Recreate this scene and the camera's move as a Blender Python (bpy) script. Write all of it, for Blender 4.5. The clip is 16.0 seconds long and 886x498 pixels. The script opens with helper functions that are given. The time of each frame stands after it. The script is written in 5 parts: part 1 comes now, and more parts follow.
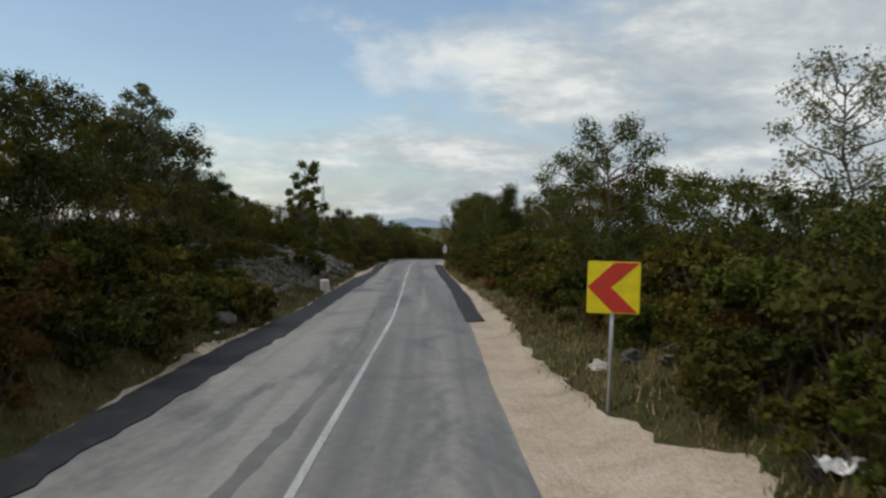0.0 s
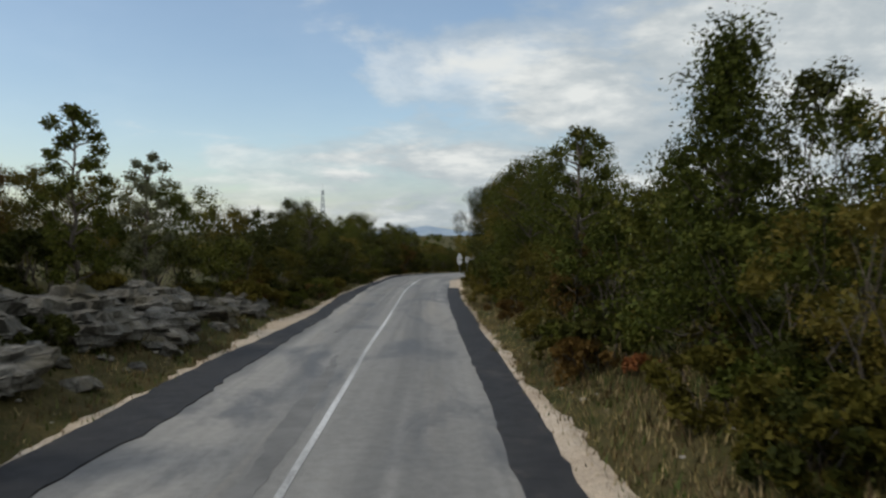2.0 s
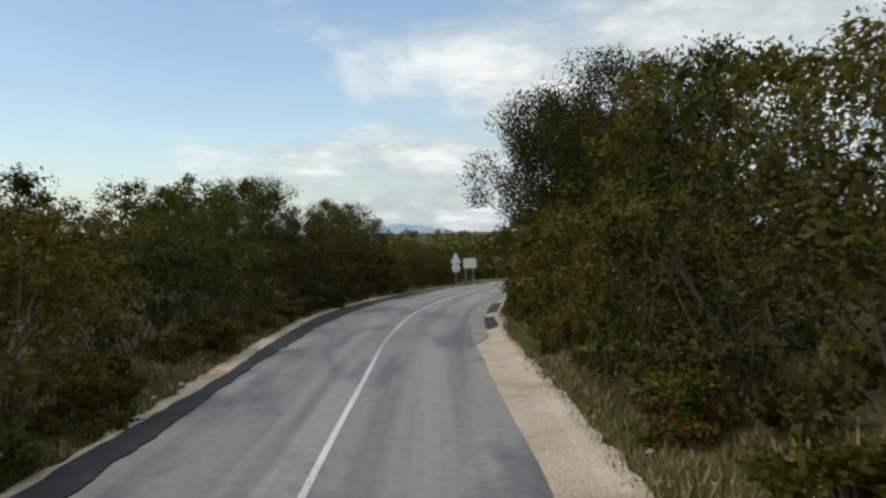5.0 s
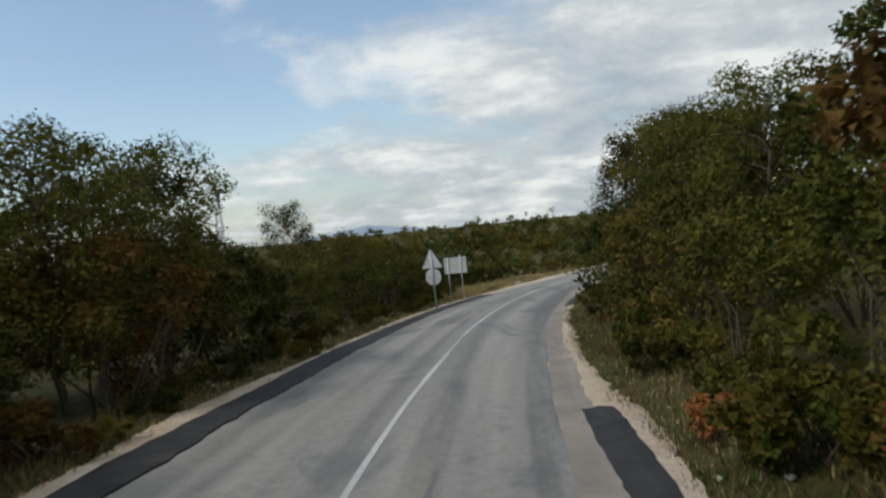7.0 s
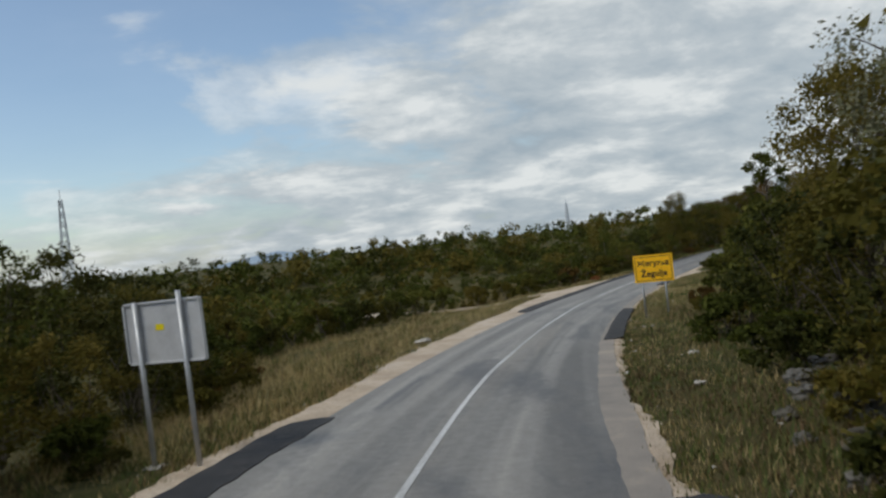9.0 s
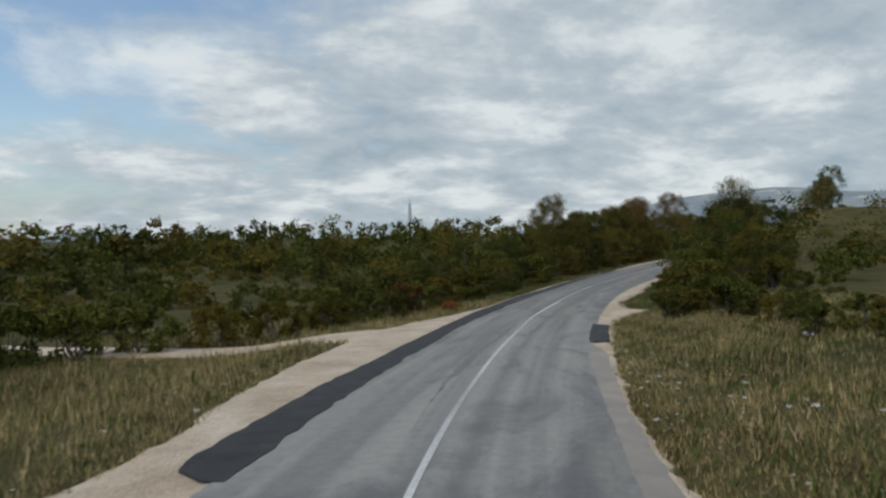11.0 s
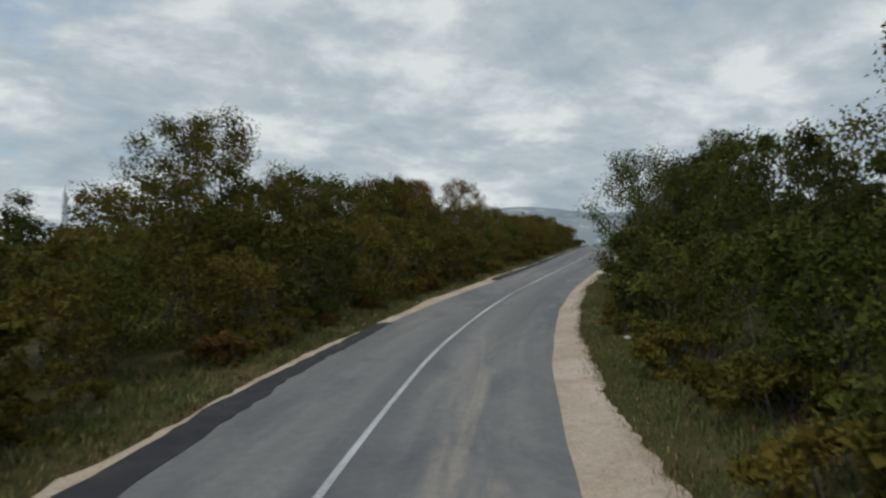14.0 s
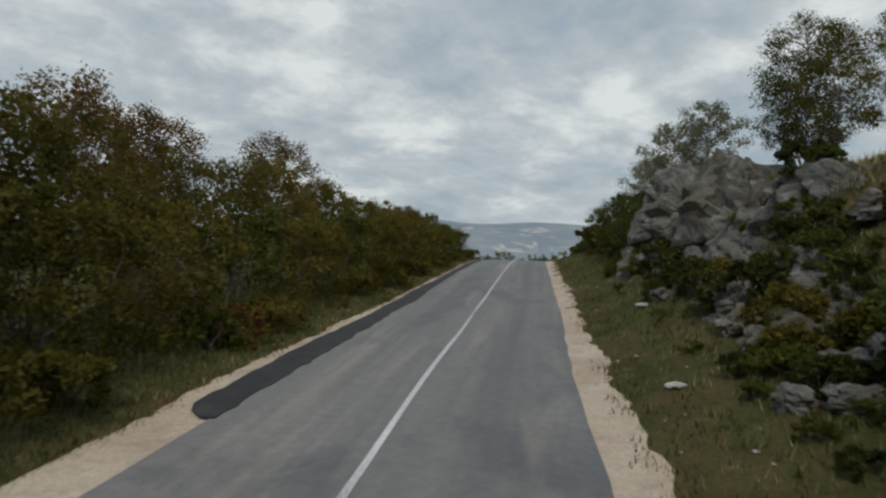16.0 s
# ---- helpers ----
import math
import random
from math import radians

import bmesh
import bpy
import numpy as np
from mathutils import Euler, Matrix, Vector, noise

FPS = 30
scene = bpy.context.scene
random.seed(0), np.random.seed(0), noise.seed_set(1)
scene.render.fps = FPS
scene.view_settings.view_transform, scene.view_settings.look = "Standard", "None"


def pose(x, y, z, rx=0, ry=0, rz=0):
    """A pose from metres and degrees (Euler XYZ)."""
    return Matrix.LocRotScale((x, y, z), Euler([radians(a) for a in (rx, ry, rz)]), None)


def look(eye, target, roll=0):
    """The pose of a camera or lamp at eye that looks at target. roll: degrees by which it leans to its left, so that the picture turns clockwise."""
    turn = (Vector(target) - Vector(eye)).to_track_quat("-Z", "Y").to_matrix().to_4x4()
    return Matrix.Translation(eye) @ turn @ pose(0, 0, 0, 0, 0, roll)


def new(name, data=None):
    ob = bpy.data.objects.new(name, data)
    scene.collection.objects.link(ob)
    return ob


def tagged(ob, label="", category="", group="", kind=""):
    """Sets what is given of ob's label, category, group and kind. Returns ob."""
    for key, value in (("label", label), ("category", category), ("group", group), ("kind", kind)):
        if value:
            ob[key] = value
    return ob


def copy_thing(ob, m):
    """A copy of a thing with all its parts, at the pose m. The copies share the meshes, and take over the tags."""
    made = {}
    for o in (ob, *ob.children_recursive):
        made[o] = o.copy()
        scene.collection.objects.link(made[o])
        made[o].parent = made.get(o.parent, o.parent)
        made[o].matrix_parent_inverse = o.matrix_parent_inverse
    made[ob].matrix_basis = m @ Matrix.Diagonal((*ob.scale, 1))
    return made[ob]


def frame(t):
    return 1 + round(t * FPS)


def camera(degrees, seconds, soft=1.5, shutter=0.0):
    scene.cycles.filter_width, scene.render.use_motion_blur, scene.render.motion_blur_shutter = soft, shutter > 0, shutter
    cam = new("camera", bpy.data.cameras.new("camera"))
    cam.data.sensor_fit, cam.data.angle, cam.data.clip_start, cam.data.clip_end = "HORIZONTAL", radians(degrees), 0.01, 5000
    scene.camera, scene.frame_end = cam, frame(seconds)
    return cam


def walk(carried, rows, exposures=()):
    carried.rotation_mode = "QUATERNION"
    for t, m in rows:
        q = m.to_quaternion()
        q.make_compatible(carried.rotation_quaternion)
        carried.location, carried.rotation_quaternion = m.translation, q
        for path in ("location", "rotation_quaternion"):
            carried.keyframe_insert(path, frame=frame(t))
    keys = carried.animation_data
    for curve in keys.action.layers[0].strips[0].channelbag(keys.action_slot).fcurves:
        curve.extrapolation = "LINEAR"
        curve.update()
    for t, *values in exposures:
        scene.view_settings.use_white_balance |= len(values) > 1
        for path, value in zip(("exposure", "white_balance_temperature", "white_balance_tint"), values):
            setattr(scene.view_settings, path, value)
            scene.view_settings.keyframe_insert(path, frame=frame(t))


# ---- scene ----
cam = camera(63.1, 16.0, soft=2.45, shutter=0.1)
PATH = [
    (0, (0.107, -0.454, 2.472), (0.749, 19.526, 1.865), 1.23),
    (0.5, (0.384, 5.863, 2.410), (0.709, 25.855, 1.942), 0.94),
    (1, (0.496, 12.230, 2.264), (0.745, 32.226, 1.902), 1.22),
    (1.5, (0.609, 18.781, 2.138), (0.879, 38.776, 1.782), 0.85),
    (2, (0.679, 24.917, 1.972), (0.982, 44.910, 1.580), 0.24),
    (2.5, (0.665, 30.985, 1.888), (1.018, 50.979, 1.509), 0.51),
    (3, (0.574, 36.994, 1.770), (0.913, 56.988, 1.369), 0.57),
    (3.5, (0.448, 42.864, 1.565), (0.748, 62.858, 1.178), 0.48),
    (4, (0.389, 48.810, 1.447), (0.696, 68.804, 1.043), 0.65),
    (4.5, (0.378, 54.511, 1.413), (1.002, 74.496, 0.987), -0.08),
    (5, (0.466, 60.180, 1.335), (1.479, 80.149, 0.866), -1.07),
    (5.5, (0.637, 65.895, 1.210), (1.895, 85.849, 0.714), -1.86),
    (6, (0.872, 71.723, 1.041), (2.143, 91.675, 0.527), -2.74),
    (6.5, (1.204, 77.736, 0.821), (2.519, 97.686, 0.297), -4.93),
    (7, (1.869, 83.856, 0.615), (3.718, 103.762, 0.030), -5.54),
    (7.5, (2.782, 90.087, 0.337), (5.404, 109.906, -0.258), -5.88),
    (8, (4.030, 96.335, 0.094), (7.080, 116.093, -0.475), -5.32),
    (8.5, (5.460, 102.300, -0.184), (9.101, 121.962, -0.565), -5.80),
    (9, (7.003, 108.302, -0.500), (11.273, 127.840, -0.670), -6.41),
    (9.5, (8.679, 113.963, -0.744), (13.810, 133.293, -0.912), -6.09),
    (10, (10.599, 119.390, -1.013), (16.736, 138.424, -1.219), -4.48),
    (10.5, (12.892, 124.603, -1.264), (20.177, 143.227, -1.520), -2.37),
    (11, (15.639, 129.716, -1.471), (24.085, 147.843, -1.765), -0.77),
    (11.5, (18.752, 134.848, -1.596), (28.282, 152.430, -1.883), -0.07),
    (12, (22.226, 139.949, -1.808), (32.722, 156.964, -2.359), -0.20),
    (12.5, (26.129, 145.194, -2.089), (37.602, 161.562, -2.770), -0.91),
    (13, (30.039, 150.209, -2.177), (41.999, 166.237, -2.348), -1.56),
    (13.5, (34.534, 155.310, -2.204), (47.226, 170.766, -2.000), -1.01),
    (14, (39.556, 160.364, -2.234), (53.379, 174.818, -2.166), -0.45),
    (14.5, (44.947, 165.286, -2.206), (59.758, 178.725, -2.113), -0.47),
    (15, (50.393, 169.714, -2.202), (65.814, 182.449, -2.053), -0.78),
    (15.5, (56.326, 174.128, -2.071), (72.060, 186.472, -1.833), -0.09),
    (16, (62.262, 178.385, -1.887), (78.358, 190.252, -1.577), 1.38),
]
EXPOSURES = [(0, -0.25, 6850, 6), (3, -0.19, 6850, 6), (4.2, -0.09, 6850, 6), (6.3, 0.1, 6850, 6), (6.6, 0.05, 6850, 6), (7, -0.15, 6800, 6), (9, -0.31, 6650, 6), (12, -0.34, 6450, 5), (16, -0.38, 6700, 5)]
walk(cam, [(t, look(eye, target, roll)) for t, eye, target, roll in PATH], EXPOSURES)

# ---------------------------------------------------------------- light
SUN_EL, SUN_AZ = 50.0, 250.0      # degrees; azimuth clockwise from +y
az, el = radians(SUN_AZ), radians(SUN_EL)
sun_dir = Vector((math.sin(az) * math.cos(el), math.cos(az) * math.cos(el), math.sin(el)))
sun = new("sun", bpy.data.lights.new("sun", "SUN"))
sun.data.energy, sun.data.angle, sun.data.color = 1.5, radians(12), (1.0, 0.95, 0.87)
sun.matrix_world = look(sun_dir * 50, (0, 0, 0))


class Nodes:
    """Short way to write node trees."""

    def __init__(self, tree):
        self.t = tree
        tree.nodes.clear()

    def add(self, kind, ins=()):
        n = self.t.nodes.new(kind)
        for k, v in dict(ins).items():
            self.put(n.inputs[k], v)
        return n

    def put(self, socket, v):
        if isinstance(v, bpy.types.NodeSocket):
            self.t.links.new(v, socket)
        else:
            socket.default_value = v

    def math(self, op, a, b=0.0, c=0.0):
        n = self.add("ShaderNodeMath")
        n.operation = op
        for i, v in enumerate((a, b, c)):
            self.put(n.inputs[i], v)
        return n.outputs[0]

    def noise(self, vec, scale, detail=4.0, rough=0.55, dist=0.0):
        n = self.add("ShaderNodeTexNoise", {"Scale": scale, "Detail": detail, "Roughness": rough, "Distortion": dist})
        if vec is not None:
            self.put(n.inputs["Vector"], vec)
        return n.outputs["Fac"]

    def ramp(self, fac, stops, mode="LINEAR"):
        n = self.add("ShaderNodeValToRGB", {"Fac": fac})
        n.color_ramp.interpolation = mode
        while len(n.color_ramp.elements) < len(stops):
            n.color_ramp.elements.new(0.5)
        for e, (p, c) in zip(n.color_ramp.elements, stops):
            e.position = p
            e.color = (c, c, c, 1) if isinstance(c, (int, float)) else (*c, 1)
        return n.outputs["Color"]

    def mix(self, fac, a, b, mode="MIX"):
        n = self.add("ShaderNodeMix")
        n.data_type, n.blend_type = "RGBA", mode
        self.put(n.inputs["Factor"], fac)
        for s, v in ((6, a), (7, b)):
            self.put(n.inputs[s], v if isinstance(v, bpy.types.NodeSocket) else (*v, 1))
        return n.outputs[2]

    def scaled(self, vec, x, y, z):
        return self.add("ShaderNodeMapping", {"Vector": vec, "Scale": (x, y, z)}).outputs[0]


world = bpy.data.worlds.new("sky")
scene.world = world
world.use_nodes = True
w = Nodes(world.node_tree)
sky = w.add("ShaderNodeTexSky")
sky.sky_type, sky.sun_disc, sky.sun_elevation, sky.sun_rotation = "NISHITA", False, el, az
sky.air_density, sky.dust_density, sky.ozone_density = 1.0, 1.2, 1.5
gen = w.add("ShaderNodeTexCoord").outputs["Generated"]
sep = w.add("ShaderNodeSeparateXYZ", {0: gen})
height = w.math("MAXIMUM", sep.outputs[2], 0.0)
flat = w.math("ADD", height, 0.26)
cx, cy = w.math("DIVIDE", sep.outputs[0], flat), w.math("DIVIDE", sep.outputs[1], flat)
plane = w.add("ShaderNodeCombineXYZ", {0: cx, 1: cy, 2: 0.37}).outputs[0]
big = w.noise(plane, 0.42, 3.0, 0.5, 0.3)
puffs = w.noise(w.scaled(plane, 1.0, 1.25, 1.0), 1.9, 6.0, 0.56, 0.25)
fine = w.noise(plane, 4.5, 5.0, 0.6, 0.2)
cover = w.math("ADD", w.math("MULTIPLY", big, 0.55), w.math("MULTIPLY", puffs, 0.55))
east = w.math("MULTIPLY", w.math("SUBTRACT", sep.outputs[0], w.math("MULTIPLY", sep.outputs[1], 0.35)), 0.30)
cover = w.math("ADD", cover, w.math("ADD", east, 0.035))
haze = w.math("MULTIPLY", w.math("SUBTRACT", 0.30, height), 0.55)
cover = w.math("ADD", cover, w.math("MAXIMUM", haze, 0.0))
mask = w.ramp(cover, [(0.49, 0.05), (0.57, 0.50), (0.66, 0.97)], "EASE")
shade = w.math("ADD", w.math("MULTIPLY", puffs, 0.62), w.math("MULTIPLY", fine, 0.38))
cloud = w.ramp(shade, [(0.39, (0.42, 0.50, 0.59)), (0.50, (0.58, 0.64, 0.71)), (0.60, (0.88, 0.91, 0.95))])
clear = w.add("ShaderNodeBackground", {"Color": sky.outputs[0], "Strength": 0.182})
cloudy = w.add("ShaderNodeBackground", {"Color": cloud, "Strength": 1.04})
both = w.add("ShaderNodeMixShader", {0: mask, 1: clear.outputs[0], 2: cloudy.outputs[0]})
w.add("ShaderNodeOutputWorld", {0: both.outputs[0]})


# ---------------------------------------------------------------- materials
def material(name, build):
    m = bpy.data.materials.new(name)
    m.use_nodes = True
    n = Nodes(m.node_tree)
    out = n.add("ShaderNodeOutputMaterial")
    n.put(out.inputs[0], build(n))
    return m


def surface(n, color, rough=0.8, metal=0.0, bump=None, depth=0.01, strength=0.6, spec=0.3):
    b = n.add("ShaderNodeBsdfPrincipled", {"Roughness": rough, "Metallic": metal, "Specular IOR Level": spec})
    n.put(b.inputs["Base Color"], color if isinstance(color, bpy.types.NodeSocket) else (*color, 1))
    if bump is not None:
        k = n.add("ShaderNodeBump", {"Height": bump, "Distance": depth, "Strength": strength})
        n.put(b.inputs["Normal"], k.outputs[0])
    return b.outputs[0]


def place(n):
    return n.add("ShaderNodeNewGeometry").outputs["Position"]


def road_uv(n):
    node = n.add("ShaderNodeUVMap")
    node.uv_map = "road"
    return node.outputs[0]


def asphalt(n):
    uv = road_uv(n)
    p = place(n)
    streak = n.noise(n.scaled(uv, 1.25, 0.03, 1), 1.0, 3, 0.55, 0.6)
    blot = n.noise(n.scaled(uv, 0.6, 0.22, 1), 1.0, 6, 0.62, 0.9)
    grain = n.noise(p, 90.0, 3, 0.7)
    mid = n.noise(p, 7.0, 5, 0.65)
    base = n.ramp(streak, [(0.32, (0.150, 0.147, 0.140)), (0.5, (0.225, 0.218, 0.204)), (0.68, (0.315, 0.300, 0.275))])
    along_road = n.add("ShaderNodeSeparateXYZ", {0: uv}).outputs[1]
    newer = n.ramp(n.math("DIVIDE", n.math("ADD", along_road, n.math("MULTIPLY", mid, 6.0)), 300.0), [(0.52, 0.0), (0.60, 0.55)])
    base = n.mix(newer, base, (0.125, 0.125, 0.122))
    dark = n.ramp(blot, [(0.36, 1.0), (0.50, 0.0)])
    base = n.mix(n.math("MULTIPLY", dark, 0.75), base, (0.092, 0.095, 0.100))
    dusty = n.ramp(n.noise(n.scaled(uv, 1.1, 0.07, 1), 0.9, 5, 0.6, 0.6), [(0.56, 0.0), (0.74, 1.0)])
    base = n.mix(n.math("MULTIPLY", dusty, 0.45), base, (0.36, 0.315, 0.255))
    # dust blown over the lane beside the broken edge
    across = n.add("ShaderNodeSeparateXYZ", {0: uv}).outputs[0]
    band = n.math("MAXIMUM", n.math("SUBTRACT", 1.0, n.math("MULTIPLY", n.math("ABSOLUTE", n.math("SUBTRACT", across, 1.2)), 1.5)), 0.0)
    reach = n.ramp(n.math("DIVIDE", along_road, 300.0), [(0.50, 0.0), (0.54, 1.0), (0.60, 1.0), (0.66, 0.0)])
    drift = n.ramp(n.noise(n.scaled(uv, 1.6, 0.16, 1), 1.3, 5, 0.62, 0.8), [(0.46, 0.0), (0.64, 1.0)])
    base = n.mix(n.math("MULTIPLY", n.math("MULTIPLY", band, reach), n.math("MULTIPLY", drift, 0.8)), base, (0.33, 0.29, 0.235))
    base = n.mix(0.35, base, n.ramp(mid, [(0.3, 0.33), (0.7, 0.68)]), "OVERLAY")
    base = n.mix(0.4, base, n.ramp(grain, [(0.3, 0.2), (0.7, 0.8)]), "OVERLAY")
    rough = n.ramp(blot, [(0.3, 0.62), (0.7, 0.85)])
    return surface(n, base, rough, bump=n.math("ADD", n.math("MULTIPLY", grain, 0.6), mid), depth=0.003, strength=0.4)


def fresh_tar(n):
    p = place(n)
    g = n.noise(p, 70, 4, 0.7)
    m = n.noise(p, 3.0, 5, 0.6)
    c = n.ramp(m, [(0.3, (0.022, 0.022, 0.024)), (0.7, (0.045, 0.044, 0.044))])
    c = n.mix(n.ramp(n.noise(p, 1.3, 6, 0.7), [(0.58, 0.0), (0.75, 0.5)]), c, (0.16, 0.135, 0.11))
    return surface(n, c, 0.75, bump=n.math("ADD", g, m), depth=0.012, strength=0.8)


def paint(n):
    p = place(n)
    uv = road_uv(n)
    wear = n.ramp(n.math("ADD", n.math("MULTIPLY", n.noise(p, 26, 5, 0.7), 0.5), n.math("MULTIPLY", n.noise(n.scaled(uv, 0.3, 0.12, 1), 1.0, 4, 0.6), 0.6)), [(0.44, 0.0), (0.66, 1.0)])
    c = n.mix(wear, (0.66, 0.66, 0.65), (0.26, 0.257, 0.25))
    return surface(n, c, 0.7, bump=n.noise(p, 80, 3, 0.7), depth=0.004)


def gravel(n):
    p = place(n)
    big = n.noise(p, 0.7, 5, 0.6, 0.5)
    c = n.ramp(big, [(0.3, (0.40, 0.31, 0.225)), (0.5, (0.50, 0.405, 0.305)), (0.72, (0.60, 0.51, 0.41))])
    stones = n.add("ShaderNodeTexVoronoi", {"Vector": p, "Scale": 26.0})
    c = n.mix(0.45, c, n.ramp(stones.outputs["Color"], [(0.0, 0.32), (1.0, 0.68)]), "OVERLAY")
    dirt = n.ramp(n.noise(p, 2.6, 6, 0.7), [(0.5, 0.0), (0.7, 1.0)])
    c = n.mix(n.math("MULTIPLY", dirt, 0.35), c, (0.24, 0.175, 0.115))
    return surface(n, c, 0.92, bump=n.math("ADD", n.math("MULTIPLY", stones.outputs["Distance"], -0.8), n.noise(p, 9, 6, 0.7)), depth=0.03, strength=0.8)


def dusty_edge(n):
    p = place(n)
    big = n.noise(n.scaled(p, 1, 1, 1), 0.9, 6, 0.65, 0.4)
    grain = n.noise(p, 60.0, 4, 0.7)
    c = n.ramp(big, [(0.3, (0.215, 0.198, 0.178)), (0.52, (0.285, 0.252, 0.218)), (0.72, (0.40, 0.335, 0.265))])
    c = n.mix(0.25, c, n.ramp(grain, [(0.3, 0.25), (0.7, 0.75)]), "OVERLAY")
    return surface(n, c, 0.88, bump=grain, depth=0.005, strength=0.5)


def earth(n):
    p = place(n)
    a = n.noise(p, 0.35, 6, 0.62, 0.6)
    b = n.noise(p, 2.3, 6, 0.68, 0.4)
    f = n.noise(p, 17, 5, 0.7)
    c = n.ramp(a, [(0.32, (0.034, 0.038, 0.011)), (0.46, (0.054, 0.054, 0.018)), (0.58, (0.088, 0.072, 0.030)), (0.72, (0.042, 0.046, 0.013))])
    c = n.mix(n.ramp(b, [(0.48, 0.0), (0.68, 0.6)]), c, (0.120, 0.095, 0.045))
    c = n.mix(n.ramp(b, [(0.64, 0.0), (0.76, 0.45)]), c, (0.32, 0.27, 0.20))
    c = n.mix(0.6, c, n.ramp(f, [(0.28, 0.15), (0.72, 0.85)]), "OVERLAY")
    return surface(n, c, 0.95, bump=n.math("ADD", n.math("MULTIPLY", f, 0.5), b), depth=0.08, strength=0.9, spec=0.1)


def limestone(n):
    p = place(n)
    a = n.noise(p, 1.4, 7, 0.66, 0.5)
    b = n.noise(p, 8.0, 6, 0.7, 0.3)
    c = n.ramp(a, [(0.30, (0.062, 0.057, 0.047)), (0.48, (0.128, 0.120, 0.103)), (0.70, (0.265, 0.252, 0.225))])
    c = n.mix(n.ramp(b, [(0.55, 0.0), (0.7, 0.7)]), c, (0.10, 0.095, 0.085))
    c = n.mix(n.ramp(n.noise(p, 0.8, 5, 0.6), [(0.48, 0.0), (0.64, 0.6)]), c, (0.115, 0.095, 0.050))
    cells = n.add("ShaderNodeTexVoronoi")
    cells.feature = "DISTANCE_TO_EDGE"
    warp = n.add("ShaderNodeTexNoise", {"Vector": p, "Scale": 1.7, "Detail": 5.0})
    n.put(cells.inputs["Vector"], n.mix(0.35, p, warp.outputs["Color"]))
    n.put(cells.inputs["Scale"], 3.4)
    crack = cells.outputs["Distance"]
    c = n.mix(n.ramp(crack, [(0.0, 0.5), (0.05, 0.0)]), c, (0.05, 0.047, 0.042))
    return surface(n, c, 0.9, bump=n.math("ADD", n.math("MULTIPLY", n.ramp(crack, [(0.0, 0.0), (0.12, 1.0)]), 0.35), n.math("ADD", a, b)), depth=0.09, strength=0.9)


def pale_stone(n):
    p = place(n)
    a = n.noise(p, 6, 6, 0.7)
    c = n.ramp(a, [(0.3, (0.29, 0.265, 0.225)), (0.7, (0.52, 0.49, 0.44))])
    return surface(n, c, 0.9, bump=a, depth=0.03)


def leaves(tones, amount=1.0):
    """Leaf material: tones from dark to light; each leaf and each plant vary."""
    def build(n):
        isl = n.add("ShaderNodeNewGeometry").outputs["Random Per Island"]
        ob = n.add("ShaderNodeObjectInfo").outputs["Random"]
        big = n.noise(place(n), 0.55, 4, 0.6)
        mid = n.noise(place(n), 2.1, 3, 0.6)
        v = n.math("ADD", n.math("MULTIPLY", isl, 0.24), n.math("ADD", n.math("MULTIPLY", ob, 0.28), n.math("ADD", n.math("MULTIPLY", big, 0.36), n.math("MULTIPLY", mid, 0.36))))
        c = n.ramp(v, [(0.18 + 0.68 * i / (len(tones) - 1), t) for i, t in enumerate(tones)])
        b = n.add("ShaderNodeBsdfPrincipled", {"Base Color": c, "Roughness": 0.65, "Specular IOR Level": 0.07})
        t = n.add("ShaderNodeBsdfTranslucent", {"Color": c})
        return n.add("ShaderNodeMixShader", {0: 0.08 * amount, 1: b.outputs[0], 2: t.outputs[0]}).outputs[0]
    return build


def bark(n):
    p = place(n)
    a = n.noise(n.scaled(p, 3, 3, 0.6), 6, 6, 0.7)
    c = n.ramp(a, [(0.3, (0.045, 0.037, 0.028)), (0.7, (0.15, 0.125, 0.10))])
    return surface(n, c, 0.9, bump=a, depth=0.02)


def grass(tones):
    def build(n):
        isl = n.add("ShaderNodeNewGeometry").outputs["Random Per Island"]
        big = n.noise(place(n), 0.3, 5, 0.65, 0.5)
        v = n.math("ADD", n.math("MULTIPLY", isl, 0.42), n.math("MULTIPLY", big, 0.70))
        c = n.ramp(v, [(0.34 + 0.46 * i / (len(tones) - 1), t) for i, t in enumerate(tones)])
        b = n.add("ShaderNodeBsdfPrincipled", {"Base Color": c, "Roughness": 0.7, "Specular IOR Level": 0.2})
        t = n.add("ShaderNodeBsdfTranslucent", {"Color": c})
        return n.add("ShaderNodeMixShader", {0: 0.15, 1: b.outputs[0], 2: t.outputs[0]}).outputs[0]
    return build


def plain(color, rough=0.6, metal=0.0, spread=0.12, scale=9.0):
    def build(n):
        p = n.add("ShaderNodeTexCoord").outputs["Object"]
        a = n.noise(p, scale, 6, 0.65)
        lo, hi = [tuple(v * (1 + k) for v in color) for k in (-spread, spread)]
        return surface(n, n.ramp(a, [(0.3, lo), (0.7, hi)]), rough, metal, bump=a, depth=0.002, strength=0.3)
    return build


